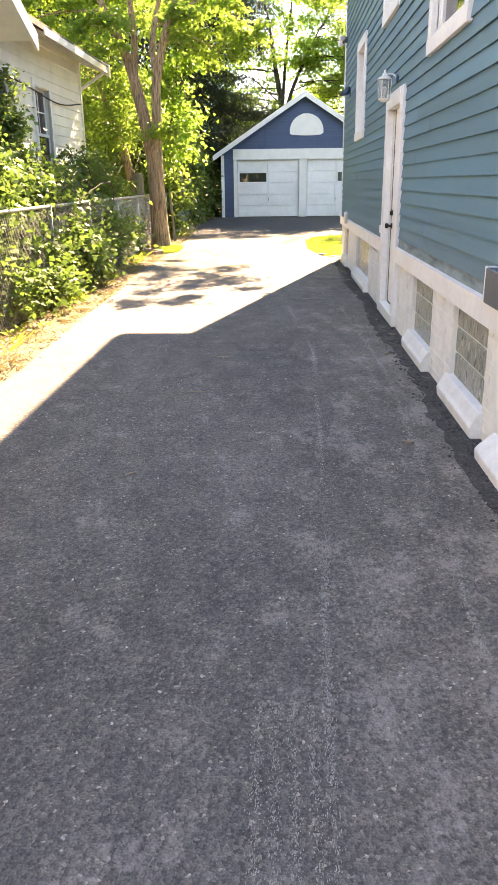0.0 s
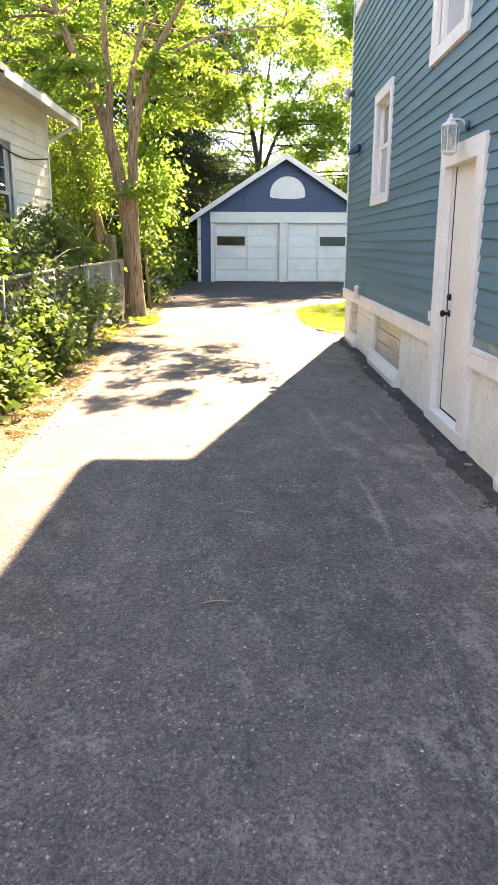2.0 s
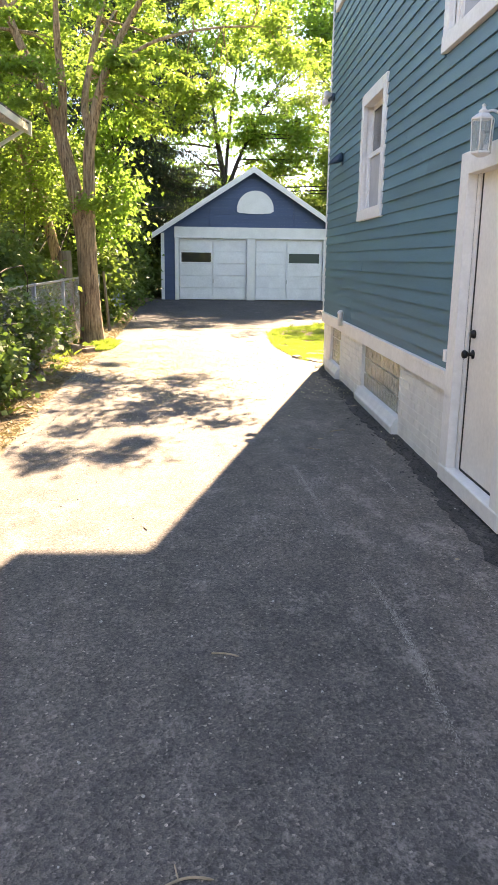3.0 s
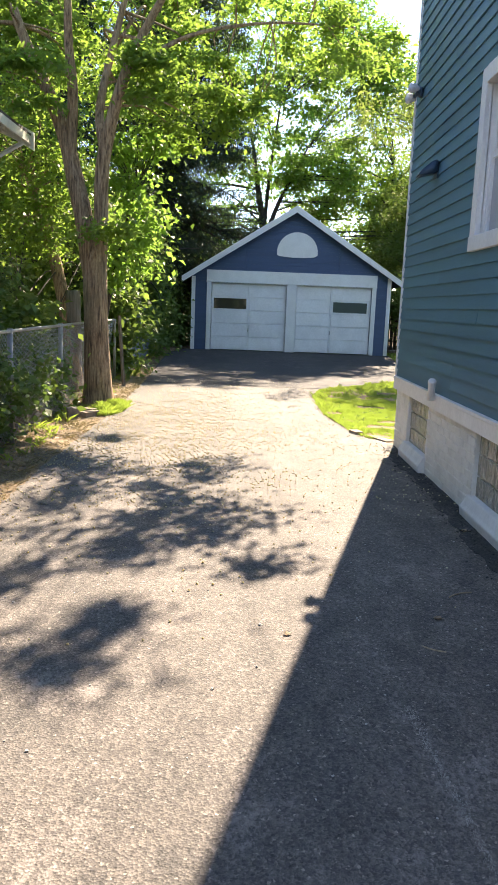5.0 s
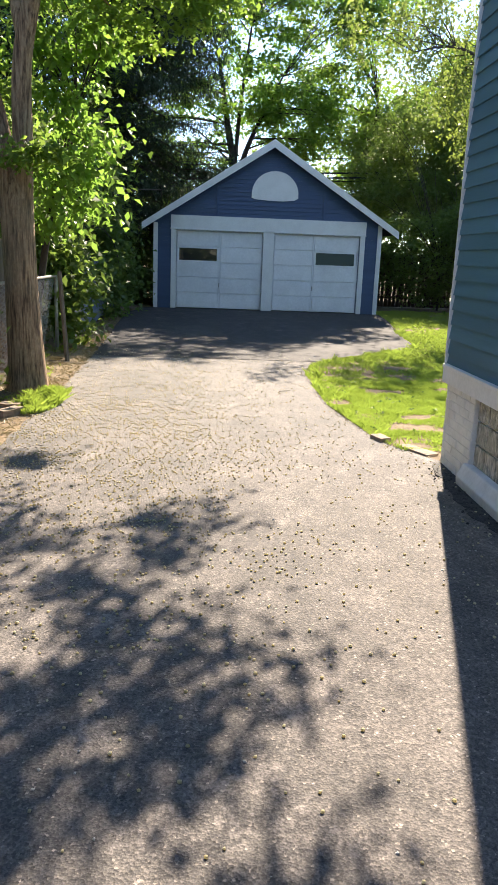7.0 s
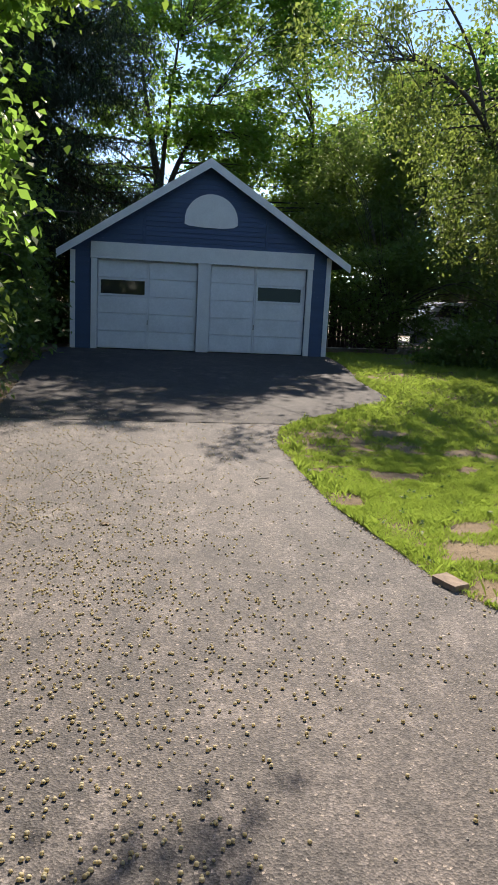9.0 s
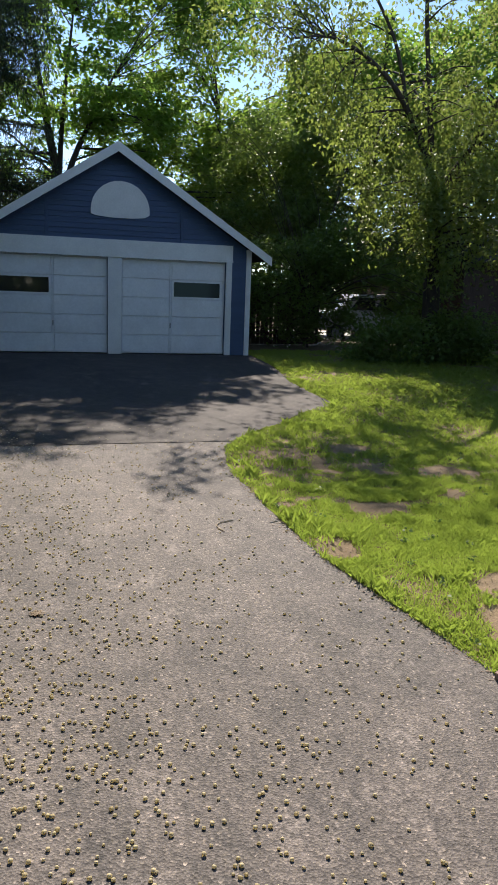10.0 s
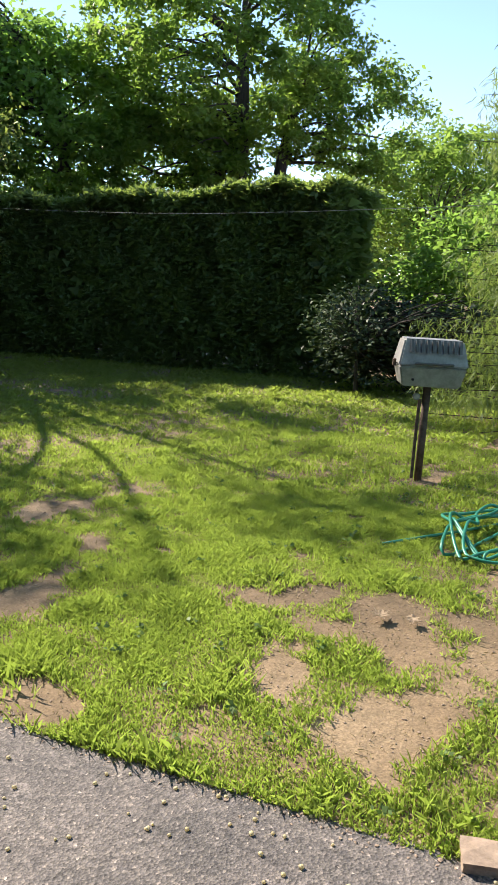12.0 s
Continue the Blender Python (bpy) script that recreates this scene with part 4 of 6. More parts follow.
def chain_fence():
    o = thing("chain_link_fence", "galvanised chain-link fence, overgrown with vines", "fence", (-1.8, 9, 0))
    put("top_rail", tube(bmesh.new(), [(x, y, FTOP) for x, y in FENCE], 0.021, 8), M_GALV, o, smooth=True)
    y = -1.5
    while y < 21.2:
        x = fence_x(y)
        post = put("fence_post", tube(bmesh.new(), [(x, y, -0.1), (x, y, FTOP + 0.03)], 0.03, 10), M_GALV, o, smooth=True)
        y += 2.5
    V = []
    step, r = 0.058, 0.0021
    for s in (-1, 1):
        y = -1.2
        while y < 21:
            a, b = y, y + s * (FTOP - 0.03)
            if -1.9 < b < 20.9:
                k = 5
                for i in range(k):
                    ya, yb = a + (b - a) * i / k, a + (b - a) * (i + 1) / k
                    za, zb = 0.03 + (FTOP - 0.05) * i / k, 0.03 + (FTOP - 0.05) * (i + 1) / k
                    xa, xb = fence_x(ya) + s * 0.002, fence_x(yb) + s * 0.002
                    n = np.array([0, -s * 0.7 * r, 0.7 * r])
                    p, q = np.array([xa, ya, za]), np.array([xb, yb, zb])
                    e = np.array([r, 0, 0])
                    V += [[p + n, q + n, q + e, p + e], [p + e, q + e, q - n, p - n]]
            y += step
    wire = link_mesh("wire_mesh", quads_mesh("wire_mesh", np.array(V), len(V)), None, "woven steel mesh", M_GALV)
    local(o, wire)
    wire["kind"] = "stuff"


chain_fence()


def board_fence(name, label, material, pts, top, wide=0.14, gap=0.012, seed=3, rails=True):
    o = thing(name, label, "fence", (pts[0][0], pts[0][1], gz(*pts[0])))
    rng = random.Random(seed)
    for (xa, ya), (xb, yb) in zip(pts, pts[1:]):
        L = math.hypot(xb - xa, yb - ya)
        ux, uy = (xb - xa) / L, (yb - ya) / L
        d = 0.0
        while d < L:
            bm = boxed(0, wide - gap, -0.01, 0.01, 0.03, top + rng.uniform(-0.04, 0.04), bev=0.004)
            bmesh.ops.transform(bm, matrix=Matrix.Translation((xa + ux * d, ya + uy * d, gz(xa, ya + uy * d))) @ Matrix.Rotation(math.atan2(uy, ux) + rng.uniform(-0.02, 0.02), 4, "Z") @ Matrix.Rotation(rng.uniform(-0.012, 0.012), 4, "Y"), verts=bm.verts)
            put("board", bm, material, o)
            d += wide
        for h in (0.35, top - 0.3):
            g = gz(xa, ya)
            bm = boxed(0, L, -0.05, -0.012, h - 0.04, h + 0.04)
            bmesh.ops.transform(bm, matrix=Matrix.Translation((xa, ya, g)) @ Matrix.Rotation(math.atan2(uy, ux), 4, "Z"), verts=bm.verts)
            put("rail", bm, material, o)
    return o


board_fence("board_fence", "blue-grey weathered board fence beside the garage", M_BLUEWOOD, [(-2.05, 22.6), (-2.1, 29.0)], 1.35, 0.15)
board_fence("privacy_fence", "dark brown board fence behind the lawn", M_BROWNWOOD, [(5.4, 33.6), (8.6, 34.0)], 1.75, 0.14, seed=8)
o = thing("leaning_stake", "leaning weathered wooden stake by the fence", "stake", (-1.75, 19.9, 0))
put("stake", tube(bmesh.new(), [(-1.62, 19.75, -0.03), (-1.74, 19.9, 1.32)], [0.04, 0.035], 6), M_OLDWOOD, o)
o = thing("tree_stump", "cut grey stump behind the fence", "stump", (-2.38, 18.9, 0))
put("stump", tube(bmesh.new(), smooth_path([(-2.36, 18.9, -0.05), (-2.38, 18.9, 0.9), (-2.4, 18.9, 1.75)], 3), 0.13, 12), M_OLDWOOD, o, smooth=True)

# ---- trees ----
def boughs(rows, dens=32):
    """Leafy boughs, each given by where its shade falls (x, y), its height, half width and half depth."""
    return [((sx + 0.329 * z, sy + 1.246 * z, z), (w, d, 0.16), max(2, round(w * d * dens))) for sx, sy, z, w, d in rows]


SPRAYS = [(0.4, 12.6, 6.0, 0.22, 0.08), (0.1, 12.15, 5.9, 0.42, 0.1), (-0.6, 12.3, 6.2, 0.36, 0.1), (-0.55, 11.6, 6.0, 0.5, 0.12), (0.12, 11.72, 5.6, 0.3, 0.08),
          (0.0, 11.15, 5.7, 0.5, 0.12), (-0.75, 10.95, 6.3, 0.42, 0.16), (0.38, 10.92, 5.4, 0.26, 0.09), (0.66, 10.58, 5.3, 0.26, 0.08), (-0.1, 10.6, 5.9, 0.3, 0.1),
          (0.5, 10.2, 5.2, 0.42, 0.09), (-0.45, 10.15, 6.2, 0.45, 0.16), (0.05, 9.8, 5.8, 0.4, 0.12), (0.8, 9.75, 5.1, 0.16, 0.1), (-0.5, 9.4, 6.4, 0.4, 0.14),
          (-0.1, 8.75, 6.6, 0.26, 0.14), (0.0, 8.1, 6.9, 0.28, 0.2), (-0.6, 8.3, 6.8, 0.35, 0.3), (-0.8, 13.9, 6.4, 0.25, 0.08)]
LAWN_SHADE = [(1.3, 18.85, 7.4, 0.4, 0.14), (1.95, 19.7, 7.2, 0.4, 0.16), (0.9, 21.1, 7.6, 0.7, 0.2), (2.8, 20.7, 7.0, 0.5, 0.2), (3.7, 22.0, 7.0, 0.6, 0.25), (2.0, 22.4, 7.4, 0.6, 0.25), (4.8, 23.6, 6.8, 0.5, 0.3),
              (3.0, 17.9, 9.0, 0.35, 0.14), (6.2, 24.8, 6.4, 0.6, 0.3), (7.2, 23.4, 6.6, 0.7, 0.4), (4.6, 21.2, 7.2, 0.45, 0.2), (5.9, 18.4, 8.4, 0.5, 0.3),
              (4.9, 16.8, 9.2, 0.5, 0.25), (7.1, 19.9, 7.8, 0.7, 0.3), (7.6, 18.6, 8.4, 0.6, 0.25), (9.0, 18.3, 8.4, 0.6, 0.3), (8.2, 21.6, 7.0, 0.7, 0.35)]
tree("shade_tree", "tall forked shade tree with ridged brown bark beside the driveway", 21,
     [([(-1.62, 17.2, -0.06), (-1.62, 17.2, 0.35), (-1.65, 17.2, 1.2), (-1.67, 17.2, 2.15), (-1.66, 17.2, 2.7)], [0.27, 0.215, 0.185, 0.185, 0.04]),
      ([(-1.68, 17.2, 1.75), (-1.84, 17.2, 2.8), (-1.98, 17.22, 3.4), (-2.12, 17.25, 3.95), (-2.42, 17.3, 4.7), (-2.85, 17.4, 5.6), (-3.6, 17.7, 7.6)], [0.155, 0.14, 0.13, 0.115, 0.09, 0.07, 0.03]),
      ([(-1.62, 17.2, 1.75), (-1.57, 17.15, 2.8), (-1.55, 17.1, 3.4), (-1.48, 17.05, 3.85), (-1.25, 16.9, 4.6), (-0.9, 16.7, 5.3), (0.1, 16.0, 6.6)], [0.125, 0.11, 0.105, 0.1, 0.08, 0.06, 0.025]),
      ([(-2.05, 17.22, 3.6), (-1.98, 17.1, 4.6), (-2.0, 16.9, 5.4), (-1.9, 16.5, 7.2)], [0.09, 0.075, 0.06, 0.025]),
      ([(-1.5, 17.05, 3.8), (-1.6, 17.2, 4.4), (-1.4, 17.4, 5.5), (-1.0, 17.9, 7.4)], [0.08, 0.065, 0.05, 0.02]),
      ([(-1.15, 16.85, 4.8), (-0.3, 16.9, 5.35), (0.9, 17.4, 5.75), (2.2, 17.9, 5.9)], [0.04, 0.03, 0.02, 0.01])],
     [((-1.9, 17.9, 7.2), (3.1, 3.4, 2.2), 150), ((-4.0, 18.4, 5.8), (1.5, 1.6, 1.1), 50), ((-0.3, 18.4, 4.9), (1.2, 1.0, 0.8), 44), ((-1.9, 20.6, 6.6), (1.9, 1.8, 1.4), 70),
      ((-1.3, 16.8, 2.65), (0.4, 0.15, 0.15), 4), ((-2.7, 16.7, 4.6), (0.7, 0.4, 0.5), 12), ((-0.8, 16.7, 4.9), (0.6, 0.4, 0.4), 9)]
     + boughs(SPRAYS),
     120, 0.15, 0.1, L_MAIN, M_BARK, droop=0.35, flat=0.36, twigs=4, cut=lambda p: p[:, 1] - 1.25 * p[:, 2] > 6.8)
tree("vine_maple", "big-leaved sapling with hanging bright leaves behind the fence", 22,
     [([(-2.25, 20.2, 0.0), (-1.9, 20.0, 2.0), (-1.4, 19.6, 3.6)], [0.06, 0.05, 0.02])],
     [((-1.4, 19.5, 4.1), (0.7, 0.8, 1.0), 26), ((-1.3, 19.0, 2.9), (0.5, 0.5, 0.75), 18), ((-1.8, 20.2, 2.6), (0.5, 0.8, 0.9), 14)],
     52, 0.2, 0.125, L_BRIGHT, droop=0.9, twigs=2, wide=0.6, shell=0.2)
tree("small_tree", "slim leaning tree behind the fence in shade", 23,
     [([(-2.3, 18.8, -0.05), (-2.55, 18.95, 1.4), (-2.85, 19.1, 2.6), (-3.3, 19.2, 3.8)], [0.14, 0.12, 0.1, 0.04])],
     [((-3.5, 19.0, 4.0), (1.2, 1.6, 1.5), 70), ((-3.2, 18.2, 2.9), (0.9, 0.9, 0.7), 30)], 90, 0.25, 0.09, L_MAIN, M_BARK, droop=0.4, twigs=4)
tree("shrub_bank", "bank of dark broad-leaved shrubs behind the fence", 24,
     [([(-3.4, 24, 0), (-3.3, 24, 2.5)], [0.08, 0.03])],
     [((-3.0, 22.8, 2.4), (1.2, 2.6, 2.3), 150), ((-3.2, 26.8, 2.6), (1.5, 2.6, 2.6), 160), ((-5.2, 21, 2.2), (1.9, 3.2, 2.4), 120), ((-2.9, 16.2, 0.9), (0.6, 2.3, 0.9), 70), ((-2.15, 21.9, 1.0), (0.45, 0.9, 0.95), 40), ((-2.0, 27.2, 1.2), (0.4, 2.0, 1.2), 50), ((-2.9, 31.4, 2.6), (1.0, 1.8, 2.7), 190), ((-1.75, 32.4, 1.2), (0.45, 1.2, 1.3), 60)],
     60, 0.26, 0.15, L_DARK, droop=0.6, twigs=6, category="shrub")
tree("fence_vines", "leafy vines climbing over the chain-link fence", 25,
     [([(-1.75, 6, 0), (-1.75, 6.1, 1.1)], [0.02, 0.012]), ([(-1.8, 9, 0), (-1.8, 9.1, 1.2)], [0.02, 0.012])],
     [((-2.1, 6.2, 0.8), (0.26, 1.6, 0.85), 110), ((-2.12, 8.6, 0.85), (0.3, 1.6, 0.9), 130), ((-2.2, 11.2, 0.8), (0.28, 1.5, 0.85), 100), ((-2.1, 13.2, 0.55), (0.25, 0.9, 0.6), 30), ((-1.66, 10.4, 0.55), (0.1, 0.8, 0.5), 14), ((-1.62, 7.6, 0.4), (0.1, 1.2, 0.4), 12),
      ((-2.3, 10.5, 1.45), (0.4, 1.6, 0.4), 30), ((-2.15, 3.0, 0.8), (0.28, 2.0, 0.8), 50), ((-2.6, 14.2, 1.5), (0.5, 1.2, 0.7), 36),
      ((-2.1, 7.0, 1.25), (0.26, 1.1, 0.9), 110), ((-2.05, 9.6, 0.7), (0.24, 1.8, 0.7), 120), ((-2.1, 12.4, 0.7), (0.2, 2.0, 0.6), 100), ((-2.15, 15.2, 0.6), (0.12, 1.3, 0.5), 40), ((-1.72, 8.8, 0.5), (0.1, 2.4, 0.45), 40)],
     84, 0.15, 0.08, L_IVY, droop=0.5, twigs=25, wide=0.85, category="vine", shell=0.3, limb_r=0.008)
tree("house_vine", "climbing vine reaching up the bungalow wall", 26,
     [([(-3.1, 11.2, 0), (-3.12, 11.3, 1.5), (-3.12, 11.6, 3.0)], [0.02, 0.015, 0.006])],
     [((-3.05, 11.3, 2.2), (0.1, 0.25, 1.1), 30), ((-2.9, 10.6, 1.6), (0.3, 1.6, 0.6), 60), ((-2.9, 14.6, 1.2), (0.3, 1.4, 0.8), 50)],
     60, 0.15, 0.08, L_IVY, droop=0.6, twigs=60, wide=0.85, category="vine", shell=0.2, limb_r=0.006)


def spruce(name, label, seed, base, height, radius, z_low=1.6, n_whorl=44, per=120, needle=0.2, leaf=None):
    """A dark conifer: whorls of drooping boughs hung with needled twigs."""
    rng = np.random.default_rng(seed)
    bx, by = base
    owner = thing(name, label, "tree", (bx, by, 0))
    bm = bmesh.new()
    tube(bm, [(bx, by, -0.1), (bx, by, height * 0.5), (bx, by, height)], [0.28, 0.17, 0.02], 10)
    P = []
    for i in range(n_whorl):
        f = i / n_whorl
        z = z_low + (height - z_low) * f
        R = radius * (1 - f) ** 0.6 + 0.15
        for k in range(6):
            a = rng.uniform(0, 2 * math.pi)
            r = R * rng.uniform(0.75, 1.1)
            tip = np.array([bx + r * math.cos(a), by + r * math.sin(a), z - 0.3 * r + 0.12 * r])
            mid = np.array([bx + 0.5 * r * math.cos(a), by + 0.5 * r * math.sin(a), z - 0.22 * r])
            tube(bm, [(bx, by, z), tuple(mid), tuple(tip)], [0.008 * radius, 0.005 * radius, 0.003], 4)
            t = rng.uniform(0.15, 1.0, per)[:, None]
            q = (1 - t) ** 2 * np.array([bx, by, z]) + 2 * t * (1 - t) * mid + t ** 2 * tip
            side = np.array([-math.sin(a), math.cos(a), 0])
            q = q + side * rng.normal(size=(per, 1)) * 0.16 * r * (0.4 + t * 0.5) - np.array([0, 0, 1]) * np.abs(rng.normal(size=(per, 1))) * 0.22
            P.append(q)
    put("trunk", bm, M_DARKBARK, owner)
    c = link_mesh("crown", leaf_mesh("crown", rng, np.concatenate(P), needle, 0.1, droop=1.2, fold=0.05), None, "", leaf or L_NEEDLE)
    local(owner, c)
    c["kind"] = "stuff"


spruce("spruce", "dark drooping spruce rising behind the garage's corner", 31, (-2.4, 34.7), 19.0, 4.3, z_low=2.8, n_whorl=60, per=760, needle=0.2)
spruce("spruce", "dark spruce standing behind the bungalow", 32, (-5.2, 28.5), 13.0, 2.9, z_low=1.8, n_whorl=40, per=330, needle=0.26)

tree("alley_tree", "slender bright-leaved tree behind the garage", 41,
     [([(1.3, 38.5, 0), (1.3, 38.5, 4.5), (1.0, 38.6, 6.5), (0.6, 38.8, 9)], [0.2, 0.16, 0.12, 0.04]),
      ([(1.35, 38.5, 4.4), (1.9, 38.4, 6), (3.0, 38.3, 8.2)], [0.12, 0.09, 0.03]), ([(1.3, 38.5, 4.8), (1.45, 38.5, 7), (1.8, 38.5, 10)], [0.1, 0.07, 0.03])],
     [((1.2, 38.5, 8.8), (3.1, 2.4, 2.7), 190), ((2.6, 38.5, 12.5), (4.2, 2.4, 2.0), 170), ((3.6, 38.8, 6.9), (1.8, 1.6, 1.5), 70), ((-0.8, 38.6, 5.4), (2.0, 1.0, 1.8), 90), ((6.6, 38.8, 10.6), (1.8, 1.6, 1.6), 80)], 48, 0.29, 0.19, L_BRIGHT, droop=0.4, twigs=5, flat=0.35)
tree("alley_tree", "wide green tree behind the garage and wires", 42,
     [([(6.8, 41, 0), (6.8, 41, 3.5), (7.2, 41, 8)], [0.25, 0.2, 0.06])],
     [((5.6, 41, 5.2), (3.2, 2.2, 3.2), 240), ((8.4, 41, 5.6), (2.8, 2.0, 2.6), 200), ((6.0, 41, 8.6), (2.2, 1.8, 1.5), 60), ((4.9, 40, 11.6), (2.4, 2.0, 2.2), 85), ((5.0, 39, 3.0), (1.4, 1.2, 1.8), 60)], 54, 0.27, 0.19, L_MAIN, droop=0.4, twigs=14)
tree("weeping_tree", "large tree with long drooping olive-green branches at the lawn's edge", 43,
     [([(9.9, 29.4, -0.05), (9.85, 29.4, 1.5), (9.7, 29.3, 3.2), (9.4, 29.1, 4.7)], [0.26, 0.21, 0.2, 0.17]),
      ([(9.4, 29.1, 4.6), (8.6, 28.7, 5.6), (7.6, 28.3, 6.4), (6.3, 27.8, 6.75), (5.2, 27.4, 6.5)], [0.1, 0.075, 0.05, 0.03, 0.015]),
      ([(9.4, 29.1, 4.7), (9.1, 28.9, 6.2), (8.7, 28.6, 8.0), (8.6, 28.4, 10.0)], [0.085, 0.06, 0.042, 0.02]),
      ([(8.4, 28.6, 5.8), (7.9, 28.5, 7.2), (6.8, 28.4, 8.6), (6.0, 28.4, 9.4)], [0.05, 0.036, 0.024, 0.01]),
      ([(9.6, 29.2, 4.0), (10.6, 28.6, 5.6), (11.8, 28.0, 6.4)], [0.12, 0.08, 0.03])],
     [((8.4, 28.4, 7.4), (3.2, 2.4, 1.9), 30), ((6.4, 27.8, 6.3), (1.6, 1.2, 0.6), 15), ((8.2, 28.6, 4.7), (1.2, 1.2, 0.8), 22), ((9.6, 28.2, 3.6), (1.0, 1.2, 1.7), 35), ((11.0, 28.4, 4.7), (1.4, 1.3, 1.3), 35), ((7.0, 28.4, 5.3), (0.9, 0.9, 0.6), 11), ((11.9, 28.0, 3.4), (0.7, 0.9, 1.2), 16), ((8.2, 28.2, 3.7), (1.2, 1.2, 0.8), 24), ((9.6, 27.9, 3.3), (1.5, 0.8, 1.2), 27), ((10.2, 28.2, 5.9), (1.7, 1.5, 1.0), 34), ((10.6, 28.0, 8.6), (1.8, 2.0, 2.0), 30), ((6.3, 28.3, 7.6), (1.3, 1.1, 0.9), 18), ((5.0, 28.4, 7.2), (0.8, 0.8, 0.5), 8)] + boughs(LAWN_SHADE, 13),
     88, 0.17, 0.1, L_DROOP, M_DARKBARK, droop=1.0, twigs=2, flat=2.0, limb_r=0.03)
tree("undergrowth", "dark twiggy undergrowth below the weeping tree", 44,
     [([(8, 33, 0), (8, 33, 1.5)], [0.04, 0.02])],
     [((9.3, 28.6, 0.6), (2.1, 0.5, 0.75), 80), ((7.4, 32.8, 1.9), (1.9, 0.7, 1.6), 120), ((13.0, 32.6, 0.8), (0.9, 0.9, 0.8), 30), ((10.3, 33.0, 2.9), (2.4, 0.9, 1.1), 90), ((9.8, 35.8, 3.4), (3.4, 0.8, 1.5), 130), ((10.3, 32.4, 1.0), (1.7, 0.5, 0.9), 40), ((8.0, 36.4, 5.4), (2.6, 1.2, 2.2), 120), ((12.6, 34.5, 5.0), (2.0, 1.2, 1.6), 90), ((7.3, 35.5, 3.1), (2.4, 1.0, 1.8), 100), ((12.2, 34, 1.8), (0.9, 0.9, 1.6), 50), ((10.6, 36.5, 5.6), (3.2, 1.2, 2.4), 170), ((7.6, 37.0, 4.4), (2.0, 1.0, 1.8), 90)],
     70, 0.26, 0.12, L_DARK, droop=0.5, twigs=14, category="shrub")
tree("boundary_tree", "tall dense tree behind the hedge, dark against the sky", 45,
     [([(24, 29.5, 0), (24, 29.5, 4), (24.2, 29.5, 8), (24.5, 29.5, 12)], [0.4, 0.33, 0.25, 0.08]),
      ([(25.2, 28.6, 0), (25.2, 28.6, 5), (26, 28, 9)], [0.3, 0.25, 0.1])],
     [((23.2, 29.5, 10.0), (5.6, 4.5, 4.8), 350), ((27.8, 26.6, 7.4), (3.2, 2.4, 3.0), 70), ((22, 31, 6.0), (3.6, 2.6, 2.0), 80), ((25, 31, 4.2), (5.5, 2.0, 1.5), 110)], 105, 0.30, 0.21, L_MAIN, droop=0.4, twigs=4, limb_r=0.05)
tree("boundary_tree", "light green broad tree rising behind the hedge", 46,
     [([(19, 33, 0), (19, 33, 4), (18.8, 33, 8)], [0.3, 0.25, 0.1])],
     [((18.6, 33, 6.6), (3.6, 2.8, 3.0), 260), ((15.2, 36, 8.0), (3.6, 3, 3.4), 220)], 80, 0.32, 0.22, L_BRIGHT, droop=0.4, twigs=6)
tree("boundary_tree", "tall tree with open crown behind the shed", 47,
     [([(12.8, 40, 0), (12.8, 40, 6), (13.4, 40, 12)], [0.3, 0.25, 0.1])],
     [((13, 40, 8.6), (4.0, 3, 3.0), 220), ((9.6, 42, 6.4), (3, 2.5, 2.6), 150)], 80, 0.32, 0.21, L_MAIN, droop=0.4, twigs=5)
tree("boundary_tree", "rounded tree in the distance beyond the hedge", 48,
     [([(38, 27, 0), (38, 27, 4)], [0.3, 0.2])],
     [((38, 27, 6.2), (5.5, 4.5, 3.2), 260)], 80, 0.5, 0.24, L_MAIN, droop=0.4, twigs=8)
tree("sunlit_shrub", "tall sunlit shrub at the end of the hedge", 49,
     [([(13.6, 17.6, 0), (13.6, 17.6, 2)], [0.06, 0.03])],
     [((13.6, 17.9, 1.7), (1.7, 1.7, 1.5), 170)], 70, 0.24, 0.12, L_BRIGHT, droop=0.3, twigs=5, category="shrub")
tree("lawn_shrub", "low grey-green shrub in front of the hedge", 50,
     [([(10.9, 19.2, 0), (10.9, 19.2, 0.8)], [0.04, 0.02])],
     [((11.4, 19.3, 0.85), (0.8, 0.7, 0.85), 90), ((11.6, 18.3, 0.7), (0.8, 1.0, 0.8), 80), ((11.9, 17.3, 0.7), (0.8, 0.8, 0.8), 60)], 70, 0.17, 0.085, L_SHRUB, droop=0.1, twigs=2, category="shrub")
spruce("spruce", "young feathery conifer at the edge of the yard", 33, (9.9, 15.9), 7.0, 1.9, z_low=0.5, n_whorl=34, per=330, needle=0.13, leaf=L_HEDGE)
tree("backyard_tree", "leafy tree behind the bungalow", 51,
     [([(-8, 24, 0), (-8, 24, 5)], [0.3, 0.2])],
     [((-7.5, 24, 6.4), (4.2, 4, 3.6), 260), ((-5.5, 33, 8), (4, 3, 4), 200)], 80, 0.42, 0.15, L_MAIN, droop=0.4, twigs=6)

